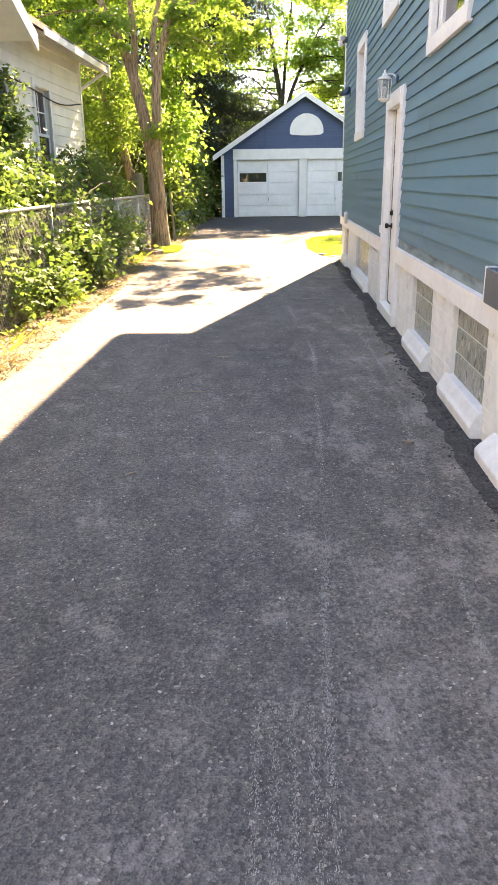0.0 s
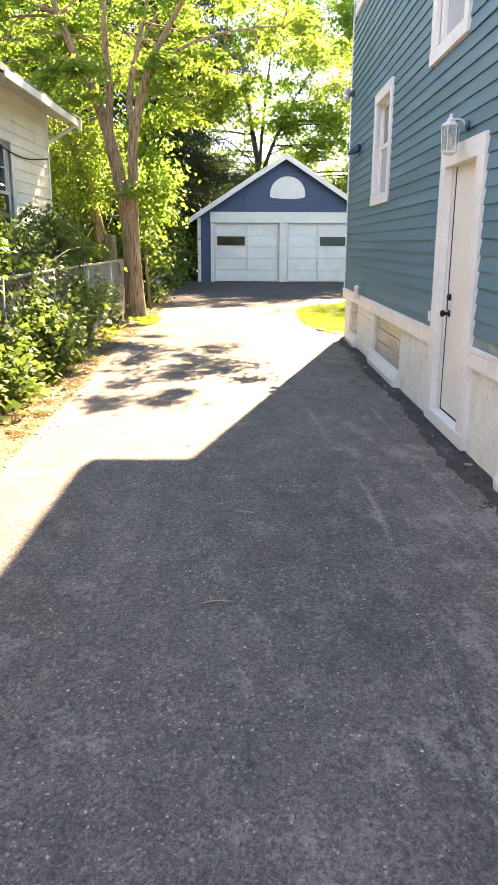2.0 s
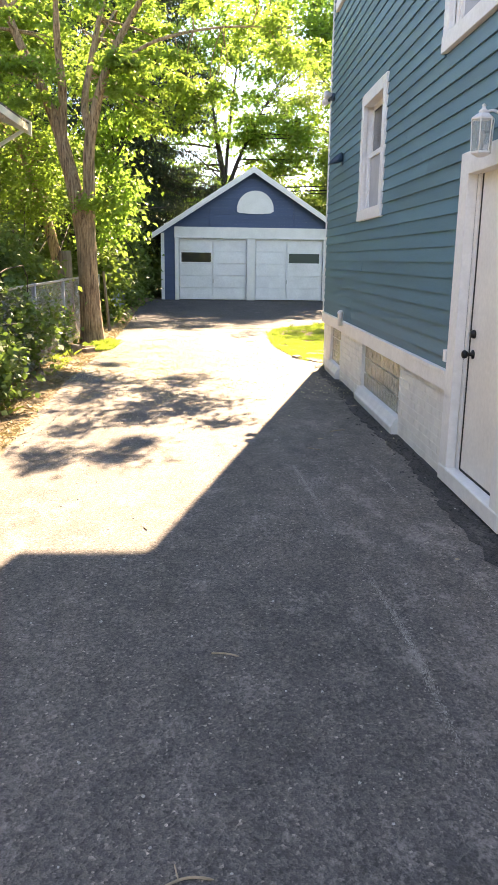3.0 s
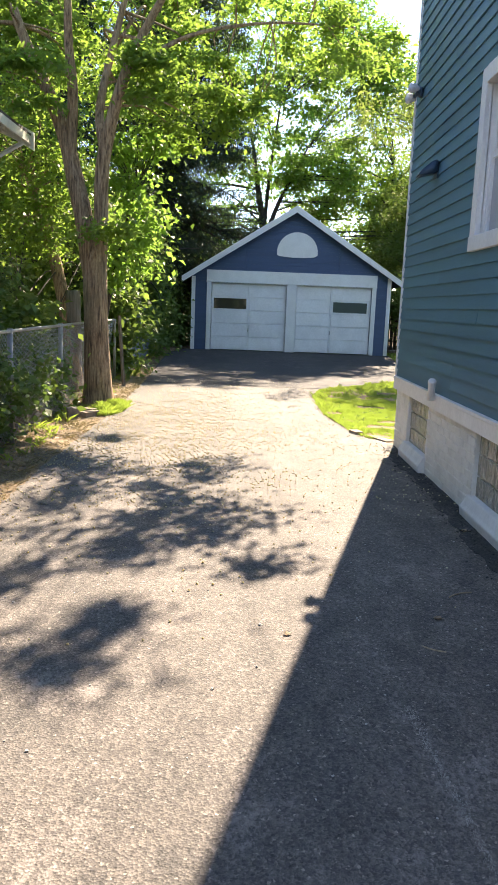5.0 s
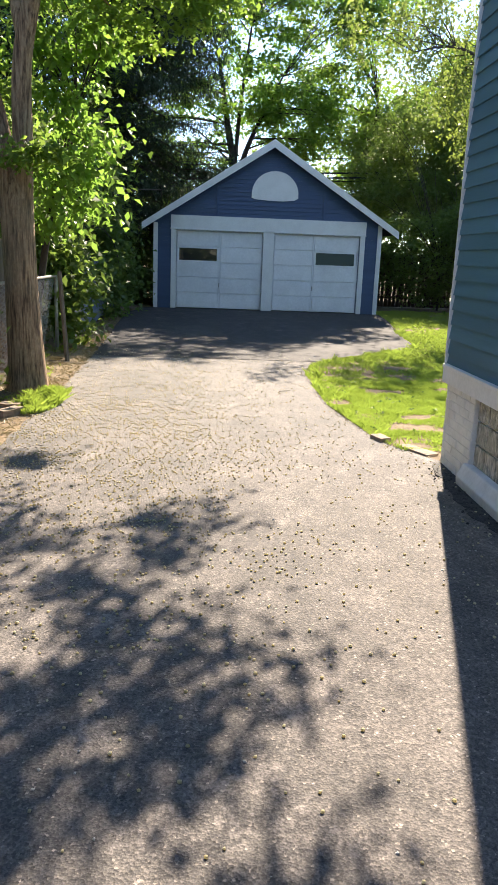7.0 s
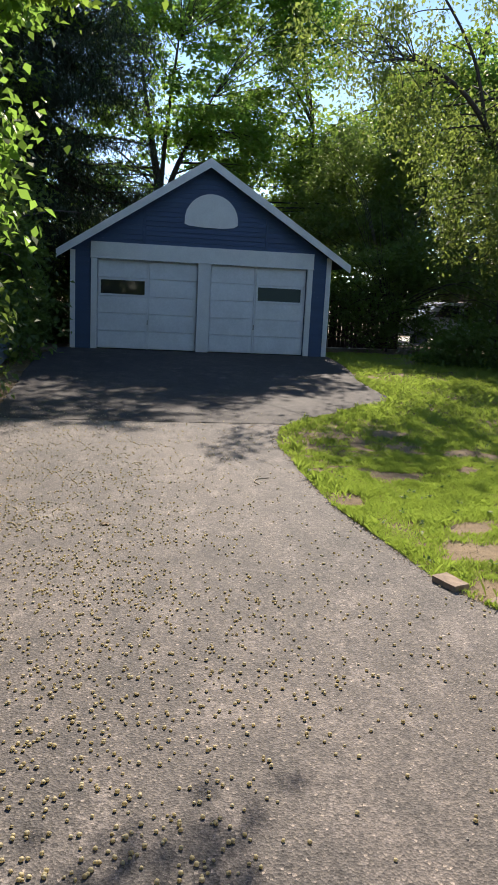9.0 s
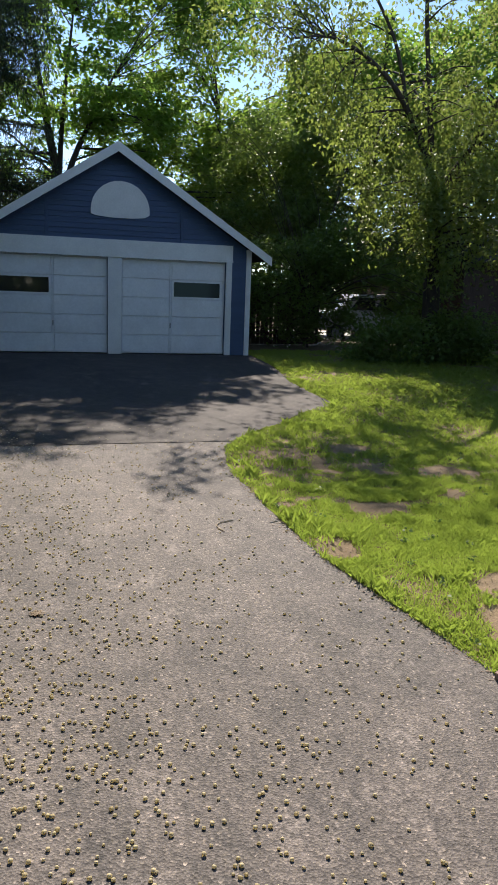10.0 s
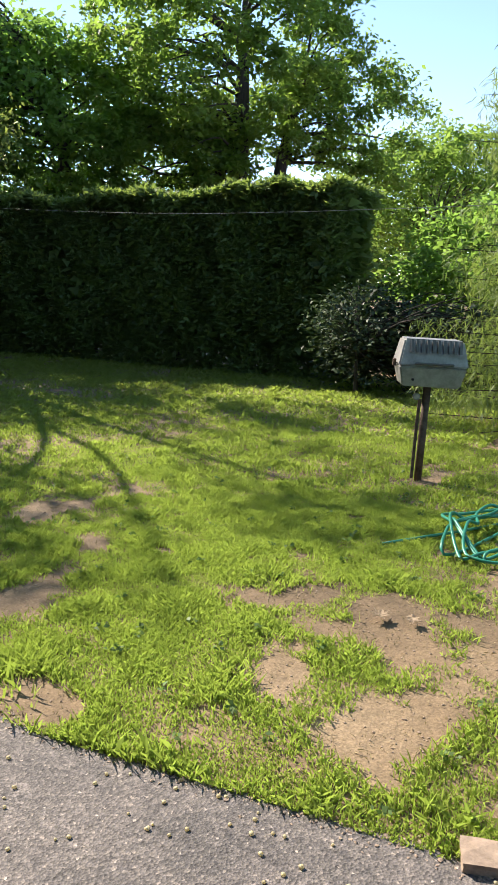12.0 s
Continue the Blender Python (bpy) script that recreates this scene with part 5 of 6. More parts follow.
# far woods all round the horizon
rng = np.random.default_rng(77)
Q = []
for i in range(150):
    a = 2 * math.pi * i / 150 + rng.uniform(-0.02, 0.02)
    d = rng.uniform(62, 78)
    h = rng.uniform(6, 10.5)
    v = rng.normal(size=(420, 3))
    v /= np.linalg.norm(v, axis=1)[:, None]
    Q.append(np.array([d * math.cos(a), 15 + d * math.sin(a), h * 0.5]) + v * np.array([3.4, 3.4, h * 0.52]) * rng.uniform(0.75, 1.0, (420, 1)))
woods = link_mesh("far_woods", leaf_mesh("far_woods", rng, np.concatenate(Q), 0.95, 0.8, 0.2), None, "ring of distant broad-leaved trees", L_DARK)
tagged(woods, category="trees", kind="stuff")

# ---- clipped hedge ----
HEDGE = [(11.25, 28.2), (11.75, 25.5), (12.1, 22.6), (11.75, 20.0)]
H_TOP = 3.28


def hedge():
    rng = np.random.default_rng(61)
    owner = thing("hedge", "tall clipped evergreen hedge, dark with lighter sprays along its top", "hedge", (11.9, 24, 0))
    P = []
    L = [math.hypot(b[0] - a[0], b[1] - a[1]) for a, b in zip(HEDGE, HEDGE[1:])]
    bm = bmesh.new()
    for (a, b), ln in zip(zip(HEDGE, HEDGE[1:]), L):
        ux, uy = (b[0] - a[0]) / ln, (b[1] - a[1]) / ln
        nx, ny = uy, -ux      # towards the far side or near side
        n = int(ln * 9000)
        t = rng.uniform(0, ln, n)
        which = rng.uniform(size=n)
        depth = rng.uniform(0, 1.5, n)
        face = which < 0.62
        z = np.where(face, rng.uniform(0.0, 1, n) * H_TOP, H_TOP + rng.normal(size=n) * 0.04)
        wob = 0.16 * np.sin(t * 2.3 + a[1]) + 0.12 * np.sin(z * 2.7 + t * 1.1) + 0.16 * np.sin(t * 6.1 + z * 4.0)
        dd = np.where(face, np.abs(rng.normal(size=n)) * 0.12 + wob * 0.6 + 0.15, depth)
        z = z + np.where(face, 0, 0.07 * np.sin(t * 1.9) + 0.05 * np.sin(t * 5.3 + depth * 3))
        sgn = 1 if nx > 0 else -1
        P.append(np.stack([a[0] + ux * t + sgn * nx * dd, a[1] + uy * t + sgn * ny * dd, z], axis=1))
        d = 0.2
        while d < ln:
            x, y = a[0] + ux * d + sgn * nx * 0.7, a[1] + uy * d + sgn * ny * 0.7
            tube(bm, [(x, y, -0.05), (x + 0.05, y, 1.3), (x, y, 2.7)], [0.06, 0.05, 0.02], 5)
            d += 0.75
    # the end face
    n = 9000
    e = np.stack([HEDGE[-1][0] + rng.uniform(0, 1.5, n), HEDGE[-1][1] + np.abs(rng.normal(size=n)) * 0.12, rng.uniform(0.1, 1, n) * H_TOP], axis=1)
    P.append(e)
    put("trunk", bm, M_DARKBARK, owner, "row of slim trunks")
    P = np.concatenate(P)
    c = link_mesh("crown", leaf_mesh("crown", rng, P, 0.14, 0.4, droop=-0.25, fold=0.1), None, "", L_HEDGE)
    local(owner, c)
    c["kind"] = "stuff"
    # dense twiggy heart
    n = 16000
    t = rng.uniform(0, 1, n)
    seg = rng.integers(0, 3, n)
    A, B = np.array(HEDGE)[seg], np.array(HEDGE)[seg + 1]
    xy = A + (B - A) * t[:, None]
    q = np.stack([xy[:, 0] + rng.uniform(0.35, 1.3, n), xy[:, 1], rng.uniform(0.35, H_TOP - 0.1, n)], axis=1)
    c = link_mesh("inner_foliage", leaf_mesh("inner_foliage", rng, q, 0.3, 0.5, droop=0.1), None, "", L_HEDGE)
    local(owner, c)
    c["kind"] = "stuff"


hedge()

# ---- neighbour's house, vehicle, wires ----
o = thing("neighbour_house", "small pale house with a dark roof beyond the hedge", "house", (20, 38, 0))
put("wall", boxed(15.72, 25, 34.3, 42, -0.05, 3.0), M_CREAMSIDING, o)
put("roof", prism(bmesh.new(), [(33.8, 2.9), (42.5, 2.9), (42.5, 3.0), (38.1, 4.7), (33.8, 3.0)], "x", 13.8, 25.5), M_DARKROOF, o)
# The left wall stands in shade; the dark brown colour carries that shade.
put("side_wall", boxed(13.95, 15.7, 34.6, 41.9, -0.05, 2.95), M_BROWNWOOD, o, "shaded left wall, its shade given as dark brown boards")
put("rake_board", prism(bmesh.new(), [(33.78, 2.82), (33.78, 3.02), (38.1, 4.75), (38.1, 4.55)], "x", 13.74, 13.8), M_DARKROOF, o)
put("fascia", boxed(15.72, 25.5, 33.74, 33.8, 2.84, 3.02), M_WHITE, o)


def parked_car():
    o = thing("parked_car", "white vehicle parked beyond the trees, half hidden", "car", (12.2, 39, 0))
    side = [(10.2, 0.45), (10.2, 1.0), (11.2, 1.15), (11.9, 1.75), (13.6, 1.8), (14.3, 1.15), (14.5, 1.05), (14.5, 0.45)]
    bm = prism(bmesh.new(), side, "y", 38.2, 40.0)
    bmesh.ops.bevel(bm, geom=list(bm.edges), offset=0.08, segments=2, affect="EDGES")
    put("body", bm, M_CARBODY, o, smooth=False)
    for a, b in ((11.75, 12.6), (12.7, 13.7)):
        put("window", prism(bmesh.new(), [(a - 0.15, 1.2), (b, 1.2), (b - 0.05, 1.65), (a + 0.2, 1.65)], "y", 38.185, 38.21), M_GLASS, o)
    for x in (11.1, 13.6):
        w = put("wheel", lathe(bmesh.new(), [(0.22, 0), (0.33, 0.02), (0.33, 0.2), (0.22, 0.22)], (x, 38.16, 0.34), 18, "y"), M_RUBBER, o)
        put("rim", lathe(bmesh.new(), [(0.2, -0.01), (0.2, 0.02)], (x, 38.16, 0.34), 14, "y"), M_GALV, o)


parked_car()
lane = strip("alley", 36.9, 43, 0.5, lambda y: 9.0, lambda y: 17.0, 0.02, M_PALE, cols=4)
lane["label"] = "pale gravel alley behind the yard"
for k, (za, zb, y, sag) in enumerate(((4.95, 5.8, 38.0, 0.35), (5.05, 5.95, 38.3, 0.3), (5.35, 6.6, 38.6, 0.4), (4.8, 5.75, 37.8, 0.45))):
    o = thing("utility_wire", "black overhead utility cable behind the garage", "cable", (-14, y, za - 0.8), "alley cables")
    pts = [(-14 + 40 * i / 16, y, za - 0.8 + (zb - za) * 2.2 * i / 16 - sag * 4 * (i / 16) * (1 - i / 16)) for i in range(17)]
    put("cable", tube(bmesh.new(), pts, 0.028 if k < 2 else 0.012, 6), M_RUBBER, o)
o = thing("utility_wire", "thin pale cable strung across the yard before the hedge", "cable", (10.5, 30, 3.2))
put("cable", tube(bmesh.new(), smooth_path([(10.9, 29.5, 3.3), (11.1, 22, 2.82), (11.3, 12, 2.75)], 6), 0.0035, 5), M_GALV, o)


# ---- gas grill on its post ----
def gas_grill():
    bx, by = 6.4, 16.67
    o = thing("gas_grill", "old grey cast-metal gas grill on a single rusty post", "grill", (bx, by, 0))
    tilt = Matrix.Translation((bx, by, 0)) @ Matrix.Rotation(radians(3), 4, Vector((0.8, 0.6, 0))) @ Matrix.Rotation(radians(-62), 4, "Z")

    def add(name, bm, m, label="", smooth=False):
        bmesh.ops.transform(bm, matrix=tilt, verts=bm.verts)
        return put(name, bm, m, o, label, smooth)
    add("post", tube(bmesh.new(), [(0, 0, -0.1), (0, 0, 0.84)], 0.033, 12), M_RUST, smooth=True)
    add("gas_pipe", tube(bmesh.new(), smooth_path([(-0.06, -0.02, 0.02), (-0.06, -0.02, 0.5), (-0.055, -0.02, 0.72)], 3), 0.014, 8), M_RUST)
    add("valve_knob", lathe(bmesh.new(), [(0.02, 0.0), (0.032, 0.01), (0.032, 0.03), (0.015, 0.035)], (-0.09, -0.05, 0.74), 10, "y"), M_CAST)
    # firebox: narrows downwards
    bm = bmesh.new()
    lo = [(-0.24, -0.15), (0.24, -0.15), (0.24, 0.15), (-0.24, 0.15)]
    hi = [(-0.28, -0.19), (0.28, -0.19), (0.28, 0.19), (-0.28, 0.19)]
    a = [bm.verts.new((*p, 0.84)) for p in lo]
    b = [bm.verts.new((*p, 1.01)) for p in hi]
    bm.faces.new(a[::-1]), bm.faces.new(b)
    for i in range(4):
        bm.faces.new((a[i], a[(i + 1) % 4], b[(i + 1) % 4], b[i]))
    bmesh.ops.bevel(bm, geom=list(bm.edges), offset=0.012, segments=2, affect="EDGES")
    add("firebox", bm, M_CAST, "dented grey firebox")
    bm = bmesh.new()
    lo = [(-0.29, -0.2), (0.29, -0.2), (0.29, 0.2), (-0.29, 0.2)]
    hi = [(-0.245, -0.13), (0.245, -0.13), (0.245, 0.16), (-0.245, 0.16)]
    a = [bm.verts.new((*p, 1.015)) for p in lo]
    b = [bm.verts.new((*p, 1.235)) for p in hi]
    bm.faces.new(a[::-1]), bm.faces.new(b)
    for i in range(4):
        bm.faces.new((a[i], a[(i + 1) % 4], b[(i + 1) % 4], b[i]))
    bmesh.ops.bevel(bm, geom=list(bm.edges), offset=0.014, segments=2, affect="EDGES")
    add("lid", bm, M_CAST, "grey ribbed lid")
    for i in range(10):
        x = -0.2 + i * 0.0445
        bm = bmesh.new()
        prism(bm, [(-0.2, 1.13), (-0.165, 1.13), (-0.145, 1.225), (-0.158, 1.235)], "x", x, x + 0.022)
        add("lid_rib", bm, M_CASTDARK)
    add("handle", boxed(-0.16, 0.16, -0.235, -0.215, 1.03, 1.05, bev=0.006), M_CASTDARK)
    add("hinge", boxed(0.28, 0.31, 0.0, 0.05, 0.99, 1.05, bev=0.004), M_RUST)
    add("hinge", boxed(-0.31, -0.28, 0.0, 0.05, 0.99, 1.05, bev=0.004), M_RUST)
    add("gas_port", lathe(bmesh.new(), [(0.012, 0), (0.012, -0.01)], (-0.16, -0.172, 0.9), 10, "y"), M_BLACK)


gas_grill()

# ---- garden hose ----
rng = random.Random(9)
pts = [(4.62, 16.3, 0.02)]
for i in range(46):
    a = i * 0.62
    pts.append((5.12 + (0.42 + 0.12 * math.sin(i * 1.3)) * math.cos(a) + rng.uniform(-0.08, 0.08), 15.68 + (0.3 + 0.1 * math.cos(i * 1.7)) * math.sin(a) + rng.uniform(-0.08, 0.08), 0.03 + 0.025 * (i % 5) + rng.uniform(0, 0.05)))
pts.append((6.2, 15.5, 0.02))
o = thing("garden_hose", "tangled green garden hose lying on the grass", "hose", (4.86, 15.68, 0))
put("hose", tube(bmesh.new(), smooth_path(pts, 5), 0.011, 7), M_HOSE, o, smooth=True)


# ---- grass ----
def patch(x, y):
    """How grassy the lawn is at a point, 0 to 1."""
    n = noise.noise(Vector((x * 0.62, y * 0.62, 3.0))) + 0.45 * noise.noise(Vector((x * 1.9, y * 1.9, 7.0)))
    bare = 0.0
    wx = x + 0.3 * noise.noise(Vector((x * 1.7, y * 1.7, 21.0)))
    wy = y + 0.3 * noise.noise(Vector((x * 1.7, y * 1.7, 33.0)))
    for cx, cy, rx_, ry_ in ((3.55, 16.5, 0.32, 0.4), (3.5, 15.85, 0.34, 0.4), (3.75, 15.1, 0.85, 0.5), (2.62, 15.55, 0.2, 0.26), (2.8, 15.35, 0.3, 0.12), (2.95, 17.7, 0.3, 0.16), (2.2, 16.8, 0.2, 0.12), (2.95, 16.15, 0.16, 0.16), (3.6, 17.9, 0.25, 0.14), (2.5, 14.85, 0.4, 0.3),
                            (3.3, 19.0, 0.35, 0.4), (2.35, 17.9, 0.12, 0.08), (4.1, 18.9, 0.3, 0.2), (3.55, 19.9, 0.3, 0.3), (6.45, 16.65, 0.3, 0.2), (4.6, 14.4, 1.2, 0.6)):
        d = ((wx - cx) / rx_) ** 2 + ((wy - cy) / ry_) ** 2
        d *= 1.0 + 1.3 * noise.noise(Vector((x * 2.6, y * 2.6, 12.0))) + 0.7 * noise.noise(Vector((x * 7, y * 7, 2.0)))
        bare = max(bare, 1.3 * math.exp(-max(d, 0.0) * 1.25))
    n += 0.5 * noise.noise(Vector((x * 8.5, y * 8.5, 5.0)))
    return max(0.0, min(1.0, 0.92 + 0.95 * n - bare))


def grass(name, label, seed, count, region, dens, h, material, lean=0.5, wide=0.006, ground_z=0.0):
    rng = np.random.default_rng(seed)
    x0, x1, y0, y1 = region
    X, Y = rng.uniform(x0, x1, count), rng.uniform(y0, y1, count)
    keep = np.array([rng.uniform() < dens(x, y) for x, y in zip(X, Y)])
    X, Y = X[keep], Y[keep]
    n = len(X)
    Z = np.array([gz(x, y) for x, y in zip(X, Y)]) + ground_z
    a = rng.uniform(0, 2 * math.pi, n)
    H = h * rng.uniform(0.5, 1.35, n) * np.array([0.85 + 1.1 * max(-0.4, noise.noise(Vector((x * 3.3, y * 3.3, 4.0)))) for x, y in zip(X, Y)])
    s = np.stack([np.cos(a), np.sin(a), np.zeros(n)], 1) * wide
    b = rng.normal(size=(n, 3)) * lean * H[:, None]
    b[:, 2] = 0
    root = np.stack([X, Y, Z], 1)
    mid = root + b * 0.35 + np.stack([np.zeros(n), np.zeros(n), H * 0.6], 1)
    tip = root + b + np.stack([np.zeros(n), np.zeros(n), H], 1)
    V = np.stack([root - s, root + s, mid + s * 0.8, tip], 1)
    me = quads_mesh(name, V, n)
    ob = link_mesh(name, me, None, label, material)
    return tagged(ob, category="grass", kind="stuff")


on_lawn = lambda x, y: (1.0 if x > lawn_edge(y) + 0.01 else 0.0) * patch(x, y) ** 1.5
grass("grass", "patchy green lawn grass", 91, 420000, (1.9, 5.6, 14.6, 19.0), on_lawn, 0.03, L_GRASS, lean=0.5, wide=0.0034)
grass("grass", "patchy green lawn grass farther from the driveway", 98, 200000, (1.9, 8.0, 14.6, 21.5), lambda x, y: on_lawn(x, y) if (x > 5.6 or y > 19.0) else 0.0, 0.036, L_GRASS, lean=0.5, wide=0.006)
grass("grass", "green lawn grass farther off", 92, 260000, (2.2, 13.0, 16.5, 31.5), lambda x, y: on_lawn(x, y) if (x > 8.0 or y > 21.5) else 0.0, 0.05, L_GRASS, lean=0.8, wide=0.01)
grass("dry_grass", "yellowed dry blades mixed into the lawn", 99, 60000, (1.9, 8.0, 14.6, 21.5), lambda x, y: 0.45 * max(0.12, 1 - patch(x, y)) if x > lawn_edge(y) else 0.0, 0.012, L_STRAW, lean=1.2, wide=0.002)
tufty = lambda x, y: max(0.0, noise.noise(Vector((x * 3, y * 3, 1.0))) * 2.2)
grass("grass_tufts", "lush grass tufts along the driveway edge", 93, 26000, (1.9, 5.2, 14.8, 25), lambda x, y: tufty(x, y) * 2 if 0 < x - lawn_edge(y) < 0.22 else 0.0, 0.085, L_GRASS, wide=0.006)
grass("grass_tufts", "bright grass tuft at the foot of the tree", 94, 5200, (-1.5, -1.05, 15.6, 17.2), lambda x, y: 1.0 if ((x + 1.28) / 0.24) ** 2 + ((y - 16.4) / 0.7) ** 2 < 1 else 0.0, 0.085, L_GRASS, wide=0.006)
grass("dry_grass", "dry straw and thin weeds along the fence", 95, 42000, (-2.0, -0.9, 2.0, 29.0), lambda x, y: (0.35 + tufty(x, y)) if x < lx(y) - 0.02 else 0.0, 0.03, L_STRAW, lean=1.6, wide=0.004, ground_z=-0.012)
grass("verge_weeds", "low green weeds along the fence", 96, 26000, (-2.2, -1.2, 2.0, 29.0), lambda x, y: tufty(x + 9, y) * 0.8 if x < lx(y) - 0.3 else 0.0, 0.07, L_GRASS, lean=0.8, wide=0.008, ground_z=-0.012)

# broad-leaved weeds in the lawn
rngw = np.random.default_rng(97)
W = []
for i in range(150):
    x, y = rngw.uniform(2.0, 6.5), rngw.uniform(14.9, 19.5)
    if x > lawn_edge(y) + 0.05 and patch(x, y) > 0.35:
        for k in range(7):
            W.append((x + rngw.normal() * 0.015, y + rngw.normal() * 0.015, 0.02 + 0.02 * rngw.uniform()))
weeds = link_mesh("clover_weeds", leaf_mesh("clover_weeds", rngw, np.array(W), 0.03, 0.7, droop=0.0), None, "broad-leaved weeds scattered in the lawn", L_IVY)
tagged(weeds, category="weeds", kind="stuff")


# ---- litter on the driveway ----
def pebbles(name, label, seed, spots, r0, r1, material, category, squash=0.6, uneven=0.5):
    """Small six-sided lumps, joined."""
    rng = np.random.default_rng(seed)
    S = np.array(spots)
    n = len(S)
    r = rng.uniform(r0, r1, n)
    ring = [(math.cos(k * math.pi / 3), math.sin(k * math.pi / 3)) for k in range(6)]
    base = np.array([(0, 0, -0.7)] + [(0.8 * u, 0.8 * w, -0.3) for u, w in ring] + [(0.8 * u, 0.8 * w, 0.5) for u, w in ring] + [(0, 0, 0.95)])
    m = len(base)
    a = rng.uniform(0, 6.28, n)
    V = base[None] * r[:, None, None] * rng.uniform(1 - uneven, 1 + uneven, (n, m, 1))
    V[:, :, 2] *= squash
    c, s = np.cos(a)[:, None], np.sin(a)[:, None]
    V = np.stack([V[:, :, 0] * c - V[:, :, 1] * s, V[:, :, 0] * s + V[:, :, 1] * c, V[:, :, 2]], 2) + S[:, None, :]
    V[:, :, 2] += (r * squash * 0.6)[:, None]
    F = []
    for k in range(6):
        q = (k + 1) % 6
        F += [(0, 1 + q, 1 + k), (1 + k, 1 + q, 7 + q), (1 + k, 7 + q, 7 + k), (7 + k, 7 + q, 13)]
    F = (np.array(F)[None] + (np.arange(n) * m)[:, None, None]).reshape(-1, 3)
    me = bpy.data.meshes.new(name)
    me.vertices.add(n * m)
    me.vertices.foreach_set("co", V.astype(np.float32).ravel())
    me.loops.add(len(F) * 3)
    me.loops.foreach_set("vertex_index", F.astype(np.int32).ravel())
    me.polygons.add(len(F))
    me.polygons.foreach_set("loop_start", np.arange(len(F), dtype=np.int32) * 3)
    me.polygons.foreach_set("use_smooth", np.full(len(F), uneven < 0.3))
    me.update(calc_edges=True)
    return tagged(link_mesh(name, me, None, label, material), category=category, kind="stuff")


rngp = np.random.default_rng(12)
pods = []
while len(pods) < 6000:
    x, y = rngp.uniform(-1.3, 2.9), rngp.uniform(8.5, 21.5)
    w = math.exp(-((x + 0.45) / 1.15) ** 2 - ((y - 14.6) / 2.7) ** 2) + (0.09 if y > 11 else 0.01)
    w *= 0.4 + max(0, 1.3 * noise.noise(Vector((x * 1.4, y * 1.4, 0))) + 0.6)
    if rngp.uniform() < w and lx(y) < x < rx(y) - 0.02:
        pods.append((x, y, gz(x, y)))
pebbles("seed_pods", "yellow-green fallen seed pods scattered over the asphalt", 13, pods, 0.006, 0.0105, M_POD, "seed pods", 0.75, 0.15)
chips = [(rngp.uniform(-0.7, 2.4), rngp.uniform(-2, 13), 0.0) for _ in range(420)]
pebbles("stone_chips", "tiny pale chips on the shaded asphalt", 14, chips, 0.003, 0.008, M_PALE, "gravel")
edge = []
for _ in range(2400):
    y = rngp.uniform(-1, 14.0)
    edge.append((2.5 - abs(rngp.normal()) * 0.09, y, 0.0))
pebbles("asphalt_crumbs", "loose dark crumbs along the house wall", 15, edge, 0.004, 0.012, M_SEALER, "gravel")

soil_bits = []
while len(soil_bits) < 4200:
    y = rngp.uniform(14.5, 29)
    soil_bits.append((lawn_edge(y) + 0.02 + rngp.normal() * 0.035, y, gz(0, y) - 0.003))
pebbles("soil_crumbs", "brown soil crumbs along the lawn's edge", 18, soil_bits, 0.002, 0.009, M_STONE, "gravel")

bits = []
while len(bits) < 2200:
    x, y = rngp.uniform(2.1, 7.0), rngp.uniform(14.6, 20.5)
    if x > lawn_edge(y) and patch(x, y) < 0.35:
        bits.append((x, y, gz(x, y) - 0.003))
pebbles("soil_crumbs", "clods and crumbs on the bare patches of the lawn", 19, bits, 0.002, 0.006, M_STONE, "gravel")
lit = [(rngp.uniform(-1.9, -0.85), rngp.uniform(2, 29), -0.005) for _ in range(3800)]
pebbles("verge_crumbs", "soil crumbs and bark bits along the driveway edge", 16, lit, 0.004, 0.014, M_GREYSTONE, "gravel")


def stone(name, label, at, size, turn, seed, material, category="stone"):
    rng = random.Random(seed)
    o = bmesh.new()
    box(o, -size[0] / 2, size[0] / 2, -size[1] / 2, size[1] / 2, -0.02, size[2])
    bmesh.ops.subdivide_edges(o, edges=list(o.edges), cuts=2, use_grid_fill=True)
    for v in o.verts:
        v.co += Vector((rng.uniform(-1, 1), rng.uniform(-1, 1), rng.uniform(-1, 1))) * min(size) * 0.09
        v.co.x *= 1 - 0.12 * abs(v.co.y) / size[1]
    bmesh.ops.transform(o, matrix=Matrix.Translation(at) @ Matrix.Rotation(radians(turn), 4, "Z"), verts=o.verts)
    return tagged(part(name, o, material), label, category)


stone("edging_stone", "flat tan edging stone at the driveway's edge", (2.19, 15.0, 0.0), (0.2, 0.11, 0.035), 110, 1, M_STONE)
stone("edging_stone", "broken tan paving piece beside the driveway", (2.44, 14.6, 0.0), (0.4, 0.14, 0.016), 118, 2, M_STONE)
stone("rock", "small grey rock at the foot of the tree", (-1.63, 15.5, 0.0), (0.16, 0.13, 0.13), 20, 3, M_GREYSTONE)
stone("rock", "brown chunk of rubble by the fence", (-1.45, 15.7, 0.0), (0.3, 0.12, 0.06), 60, 4, M_STONE)
stone("rock", "reddish chunk of rubble by the fence", (-1.5, 15.95, 0.0), (0.22, 0.14, 0.07), 10, 5, M_STONE)


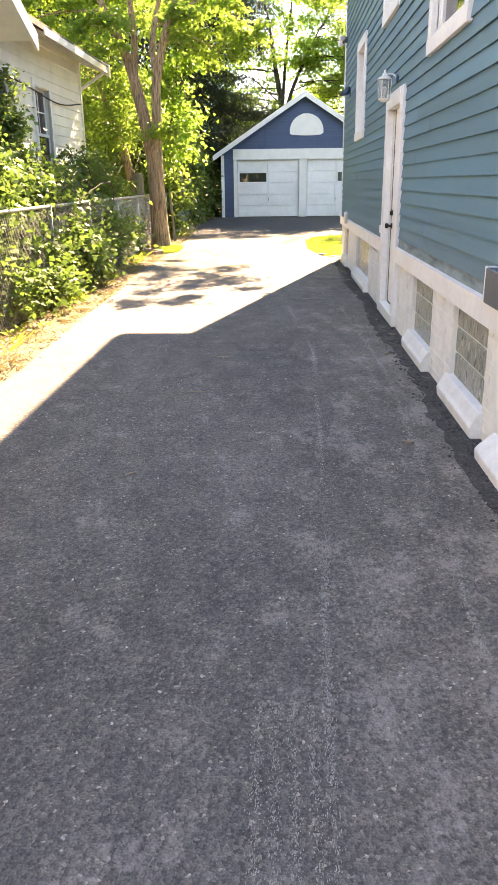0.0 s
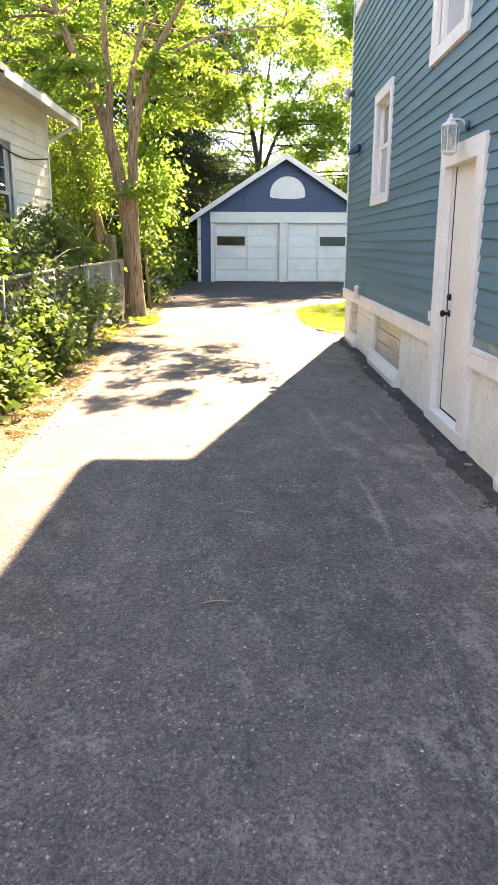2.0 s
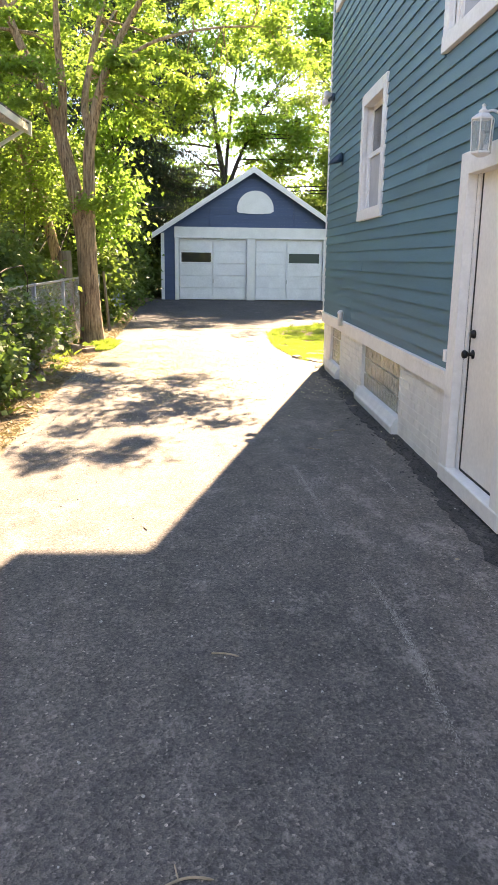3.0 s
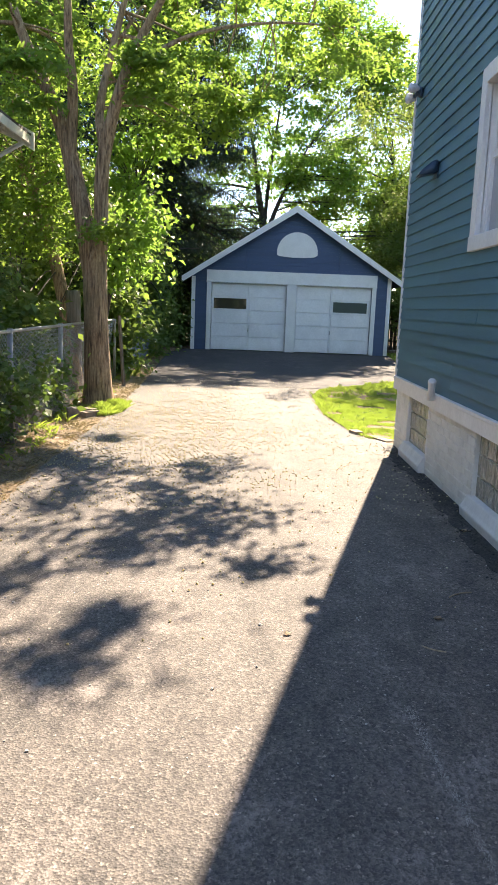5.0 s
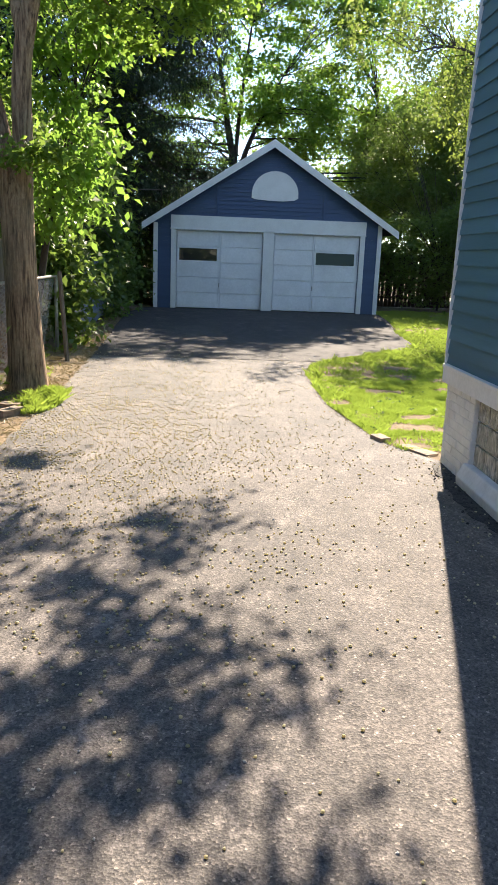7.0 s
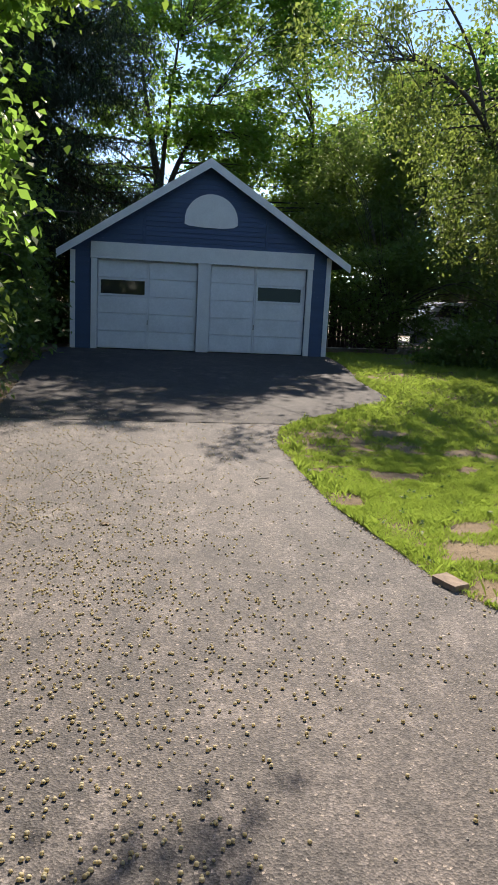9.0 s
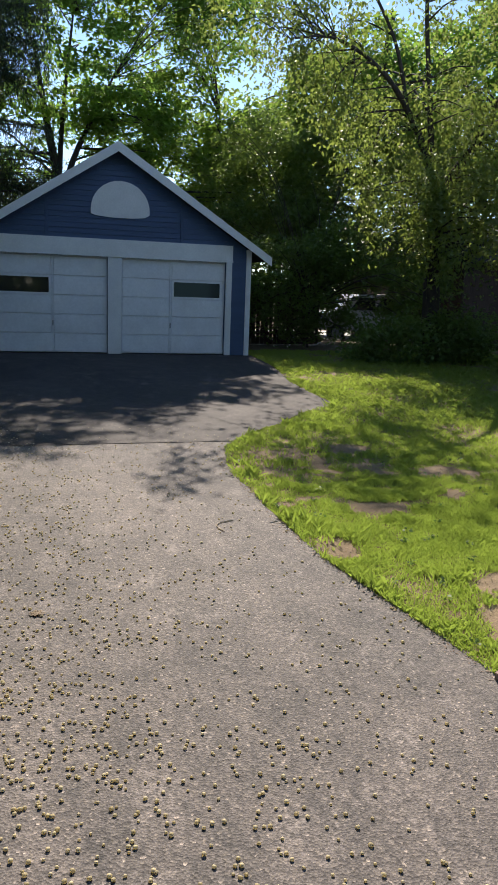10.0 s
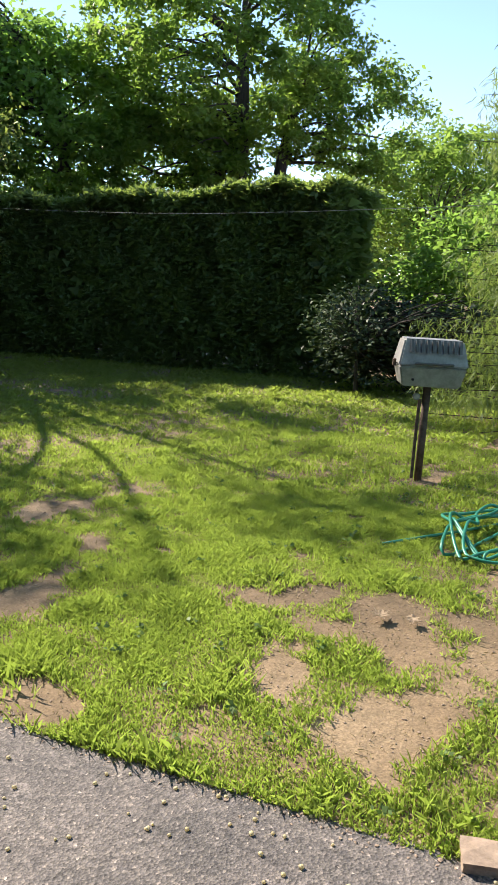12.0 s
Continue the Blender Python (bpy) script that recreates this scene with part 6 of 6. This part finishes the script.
def twig(at, length, turn, bend, fork=False):
    o = thing("twig", "thin dry twig on the asphalt", "twig", at, "fallen twigs")
    x, y, z = at
    c, s = math.cos(radians(turn)), math.sin(radians(turn))
    P = [(x + c * t * length - s * bend * t * (1 - t) * 4, y + s * t * length + c * bend * t * (1 - t) * 4, z + 0.006) for t in (0, 0.33, 0.66, 1)]
    put("stick", tube(bmesh.new(), smooth_path(P, 3), [0.004] * 9 + [0.0015], 5), M_DEADLEAF, o)
    if fork:
        put("fork", tube(bmesh.new(), [P[1], (P[1][0] - s * 0.07, P[1][1] + c * 0.05, z + 0.01)], 0.0025, 5), M_DEADLEAF, o)


for a in (((0.62, 3.88, 0), 0.14, 10, 0.02, True), ((1.45, 17.3, 0), 0.28, 60, 0.09, False), ((0.75, 5.1, 0), 0.12, -15, 0.01, False), ((0.5, 2.2, 0), 0.07, 50, 0.005, False), ((1.9, 9.3, 0), 0.18, 30, 0.02, False),
          ((1.7, 8.6, 0), 0.12, 150, 0.01, False), ((0.35, 6.6, 0), 0.1, 100, 0.01, False)):
    twig(*a)


def dead_leaf(at, size, turn, curl=0.14):
    o = bmesh.new()
    n = 9
    rim = []
    for i in range(n * 2):
        a = math.pi * i / n
        r = size * (1.0 if i % 2 == 0 else 0.6) * (0.7 + 0.3 * math.cos(a))
        rim.append(o.verts.new((r * math.cos(a), r * math.sin(a) * 0.75, 0.004 + curl * size * abs(math.sin(a * 1.5)))))
    m = o.verts.new((0, 0, 0.006))
    for i in range(len(rim)):
        o.faces.new((m, rim[i], rim[(i + 1) % len(rim)]))
    bmesh.ops.solidify(o, geom=list(o.faces), thickness=0.0015)
    bmesh.ops.transform(o, matrix=Matrix.Translation(at) @ Matrix.Rotation(radians(turn), 4, "Z"), verts=o.verts)
    return tagged(part("fallen_leaf", o, M_DEADLEAF), "curled tan fallen leaf on the ground", "leaf", "fallen leaves")


for a in (((2.36, 10.63, 0), 0.06, 20), ((2.45, 6.1, 0), 0.07, 80), ((2.12, 6.1, 0), 0.03, 10), ((0.16, 16.17, 0), 0.07, 0, 0.1), ((2.28, 5.2, 0), 0.06, 60), ((2.1, 2.75, 0.0), 0.07, 130),
          ((3.55, 15.9, 0.03), 0.09, 10), ((3.62, 15.75, 0.03), 0.07, 200), ((0.95, 8.74, 0), 0.04, 50), ((1.75, 9.0, 0), 0.05, 0)):
    dead_leaf(*a)

# pale scuff lines left in the shaded asphalt
for k, line in enumerate(([(1.46, -0.4), (1.49, 0.8), (1.54, 1.8), (1.58, 3.4), (1.61, 4.6), (1.61, 5.4), (1.5, 6.8), (1.41, 8.1)], [(2.0, 0.6), (2.09, 2.0), (2.16, 3.9), (2.17, 5.0), (2.12, 6.2), (2.05, 8.1)])):
    rngs = random.Random(k + 40)
    F = []
    P = smooth_path([(x, y, 0.0) for x, y in line], 16)
    for p, q in zip(P, P[1:]):
        for j in range(110):
            c = p + (q - p) * rngs.random()
            if rngs.random() < 0.45 + 0.4 * math.sin(c.y * 2.7):
                w, l = rngs.uniform(0.0006, 0.0019), rngs.uniform(0.0012, 0.0045)
                ox = rngs.gauss(0, 0.011)
                F.append([(c.x + ox + a * w, c.y + b * l, 0.003 + len(F) * 4e-7) for a, b in ((-1, -1), (0.6, -1.1), (1, 0.9), (-0.5, 1))])
    if k == 0:
        for tx in (1.27, 1.32, 1.37, 1.425):
            for j in range(420):
                y = rngs.uniform(-0.35, 0.36)
                w, l = rngs.uniform(0.0006, 0.0019), rngs.uniform(0.001, 0.004)
                ox = rngs.gauss(0, 0.009)
                F.append([(tx + ox + a * w, y + b * l, 0.003 + len(F) * 4e-7) for a, b in ((-1, -1), (0.6, -1.1), (1, 0.9), (-0.5, 1))])
    sm = link_mesh("scuff_marks", quads_mesh("scuff_marks", np.array(F), len(F)), driveway, "pale scraped tyre line", M_DUST)
    sm["kind"] = "stuff"

# ---- painted bricks of the foundation ----
BRICK = {}


def brick_mesh(length):
    key = round(length, 3)
    if key not in BRICK:
        bm = boxed(0, 0.04, 0, length, 0, 0.062, bev=0.004)
        me = bpy.data.meshes.new("brick")
        bm.to_mesh(me)
        bm.free()
        me.materials.append(M_MASONRY)
        BRICK[key] = me
    return BRICK[key]


rb = random.Random(17)
rest = bmesh.new()
z, row, made = 0.0, 0, 0
while z < BAND_LO - 0.03:
    for a, b in spans(2.66, Y_FAR - 0.03, z, z + 0.07, [(h[0] - 0.0, h[1] + 0.0, h[2], h[3]) for h in found_holes[:-1]] + [(DOOR[0], DOOR[1], 0, 1)]):
        y = a - (0.105 if row % 2 else 0.0)
        while y < b - 0.02:
            p, q = max(a, y), min(b, y + 0.205)
            if q - p > 0.03:
                x = WX + 0.018 + rb.uniform(-0.003, 0.003)
                if p > 9.0 and made < 300:
                    k = new("brick", brick_mesh(0.2 if q - p > 0.2 else round(q - p - 0.008, 2)))
                    k.parent, k.location = foundation, (x, p + 0.004, z + 0.004)
                    made += 1
                else:
                    box(rest, x + 0.004, x + 0.04, p + 0.003, q - 0.003, z + 0.004, z + 0.066)
            y += 0.21
    z += 0.07
    row += 1
r_ = part("brickwork", rest, M_MASONRY, foundation, "white-painted bricks under thick paint")
r_["kind"] = "stuff"
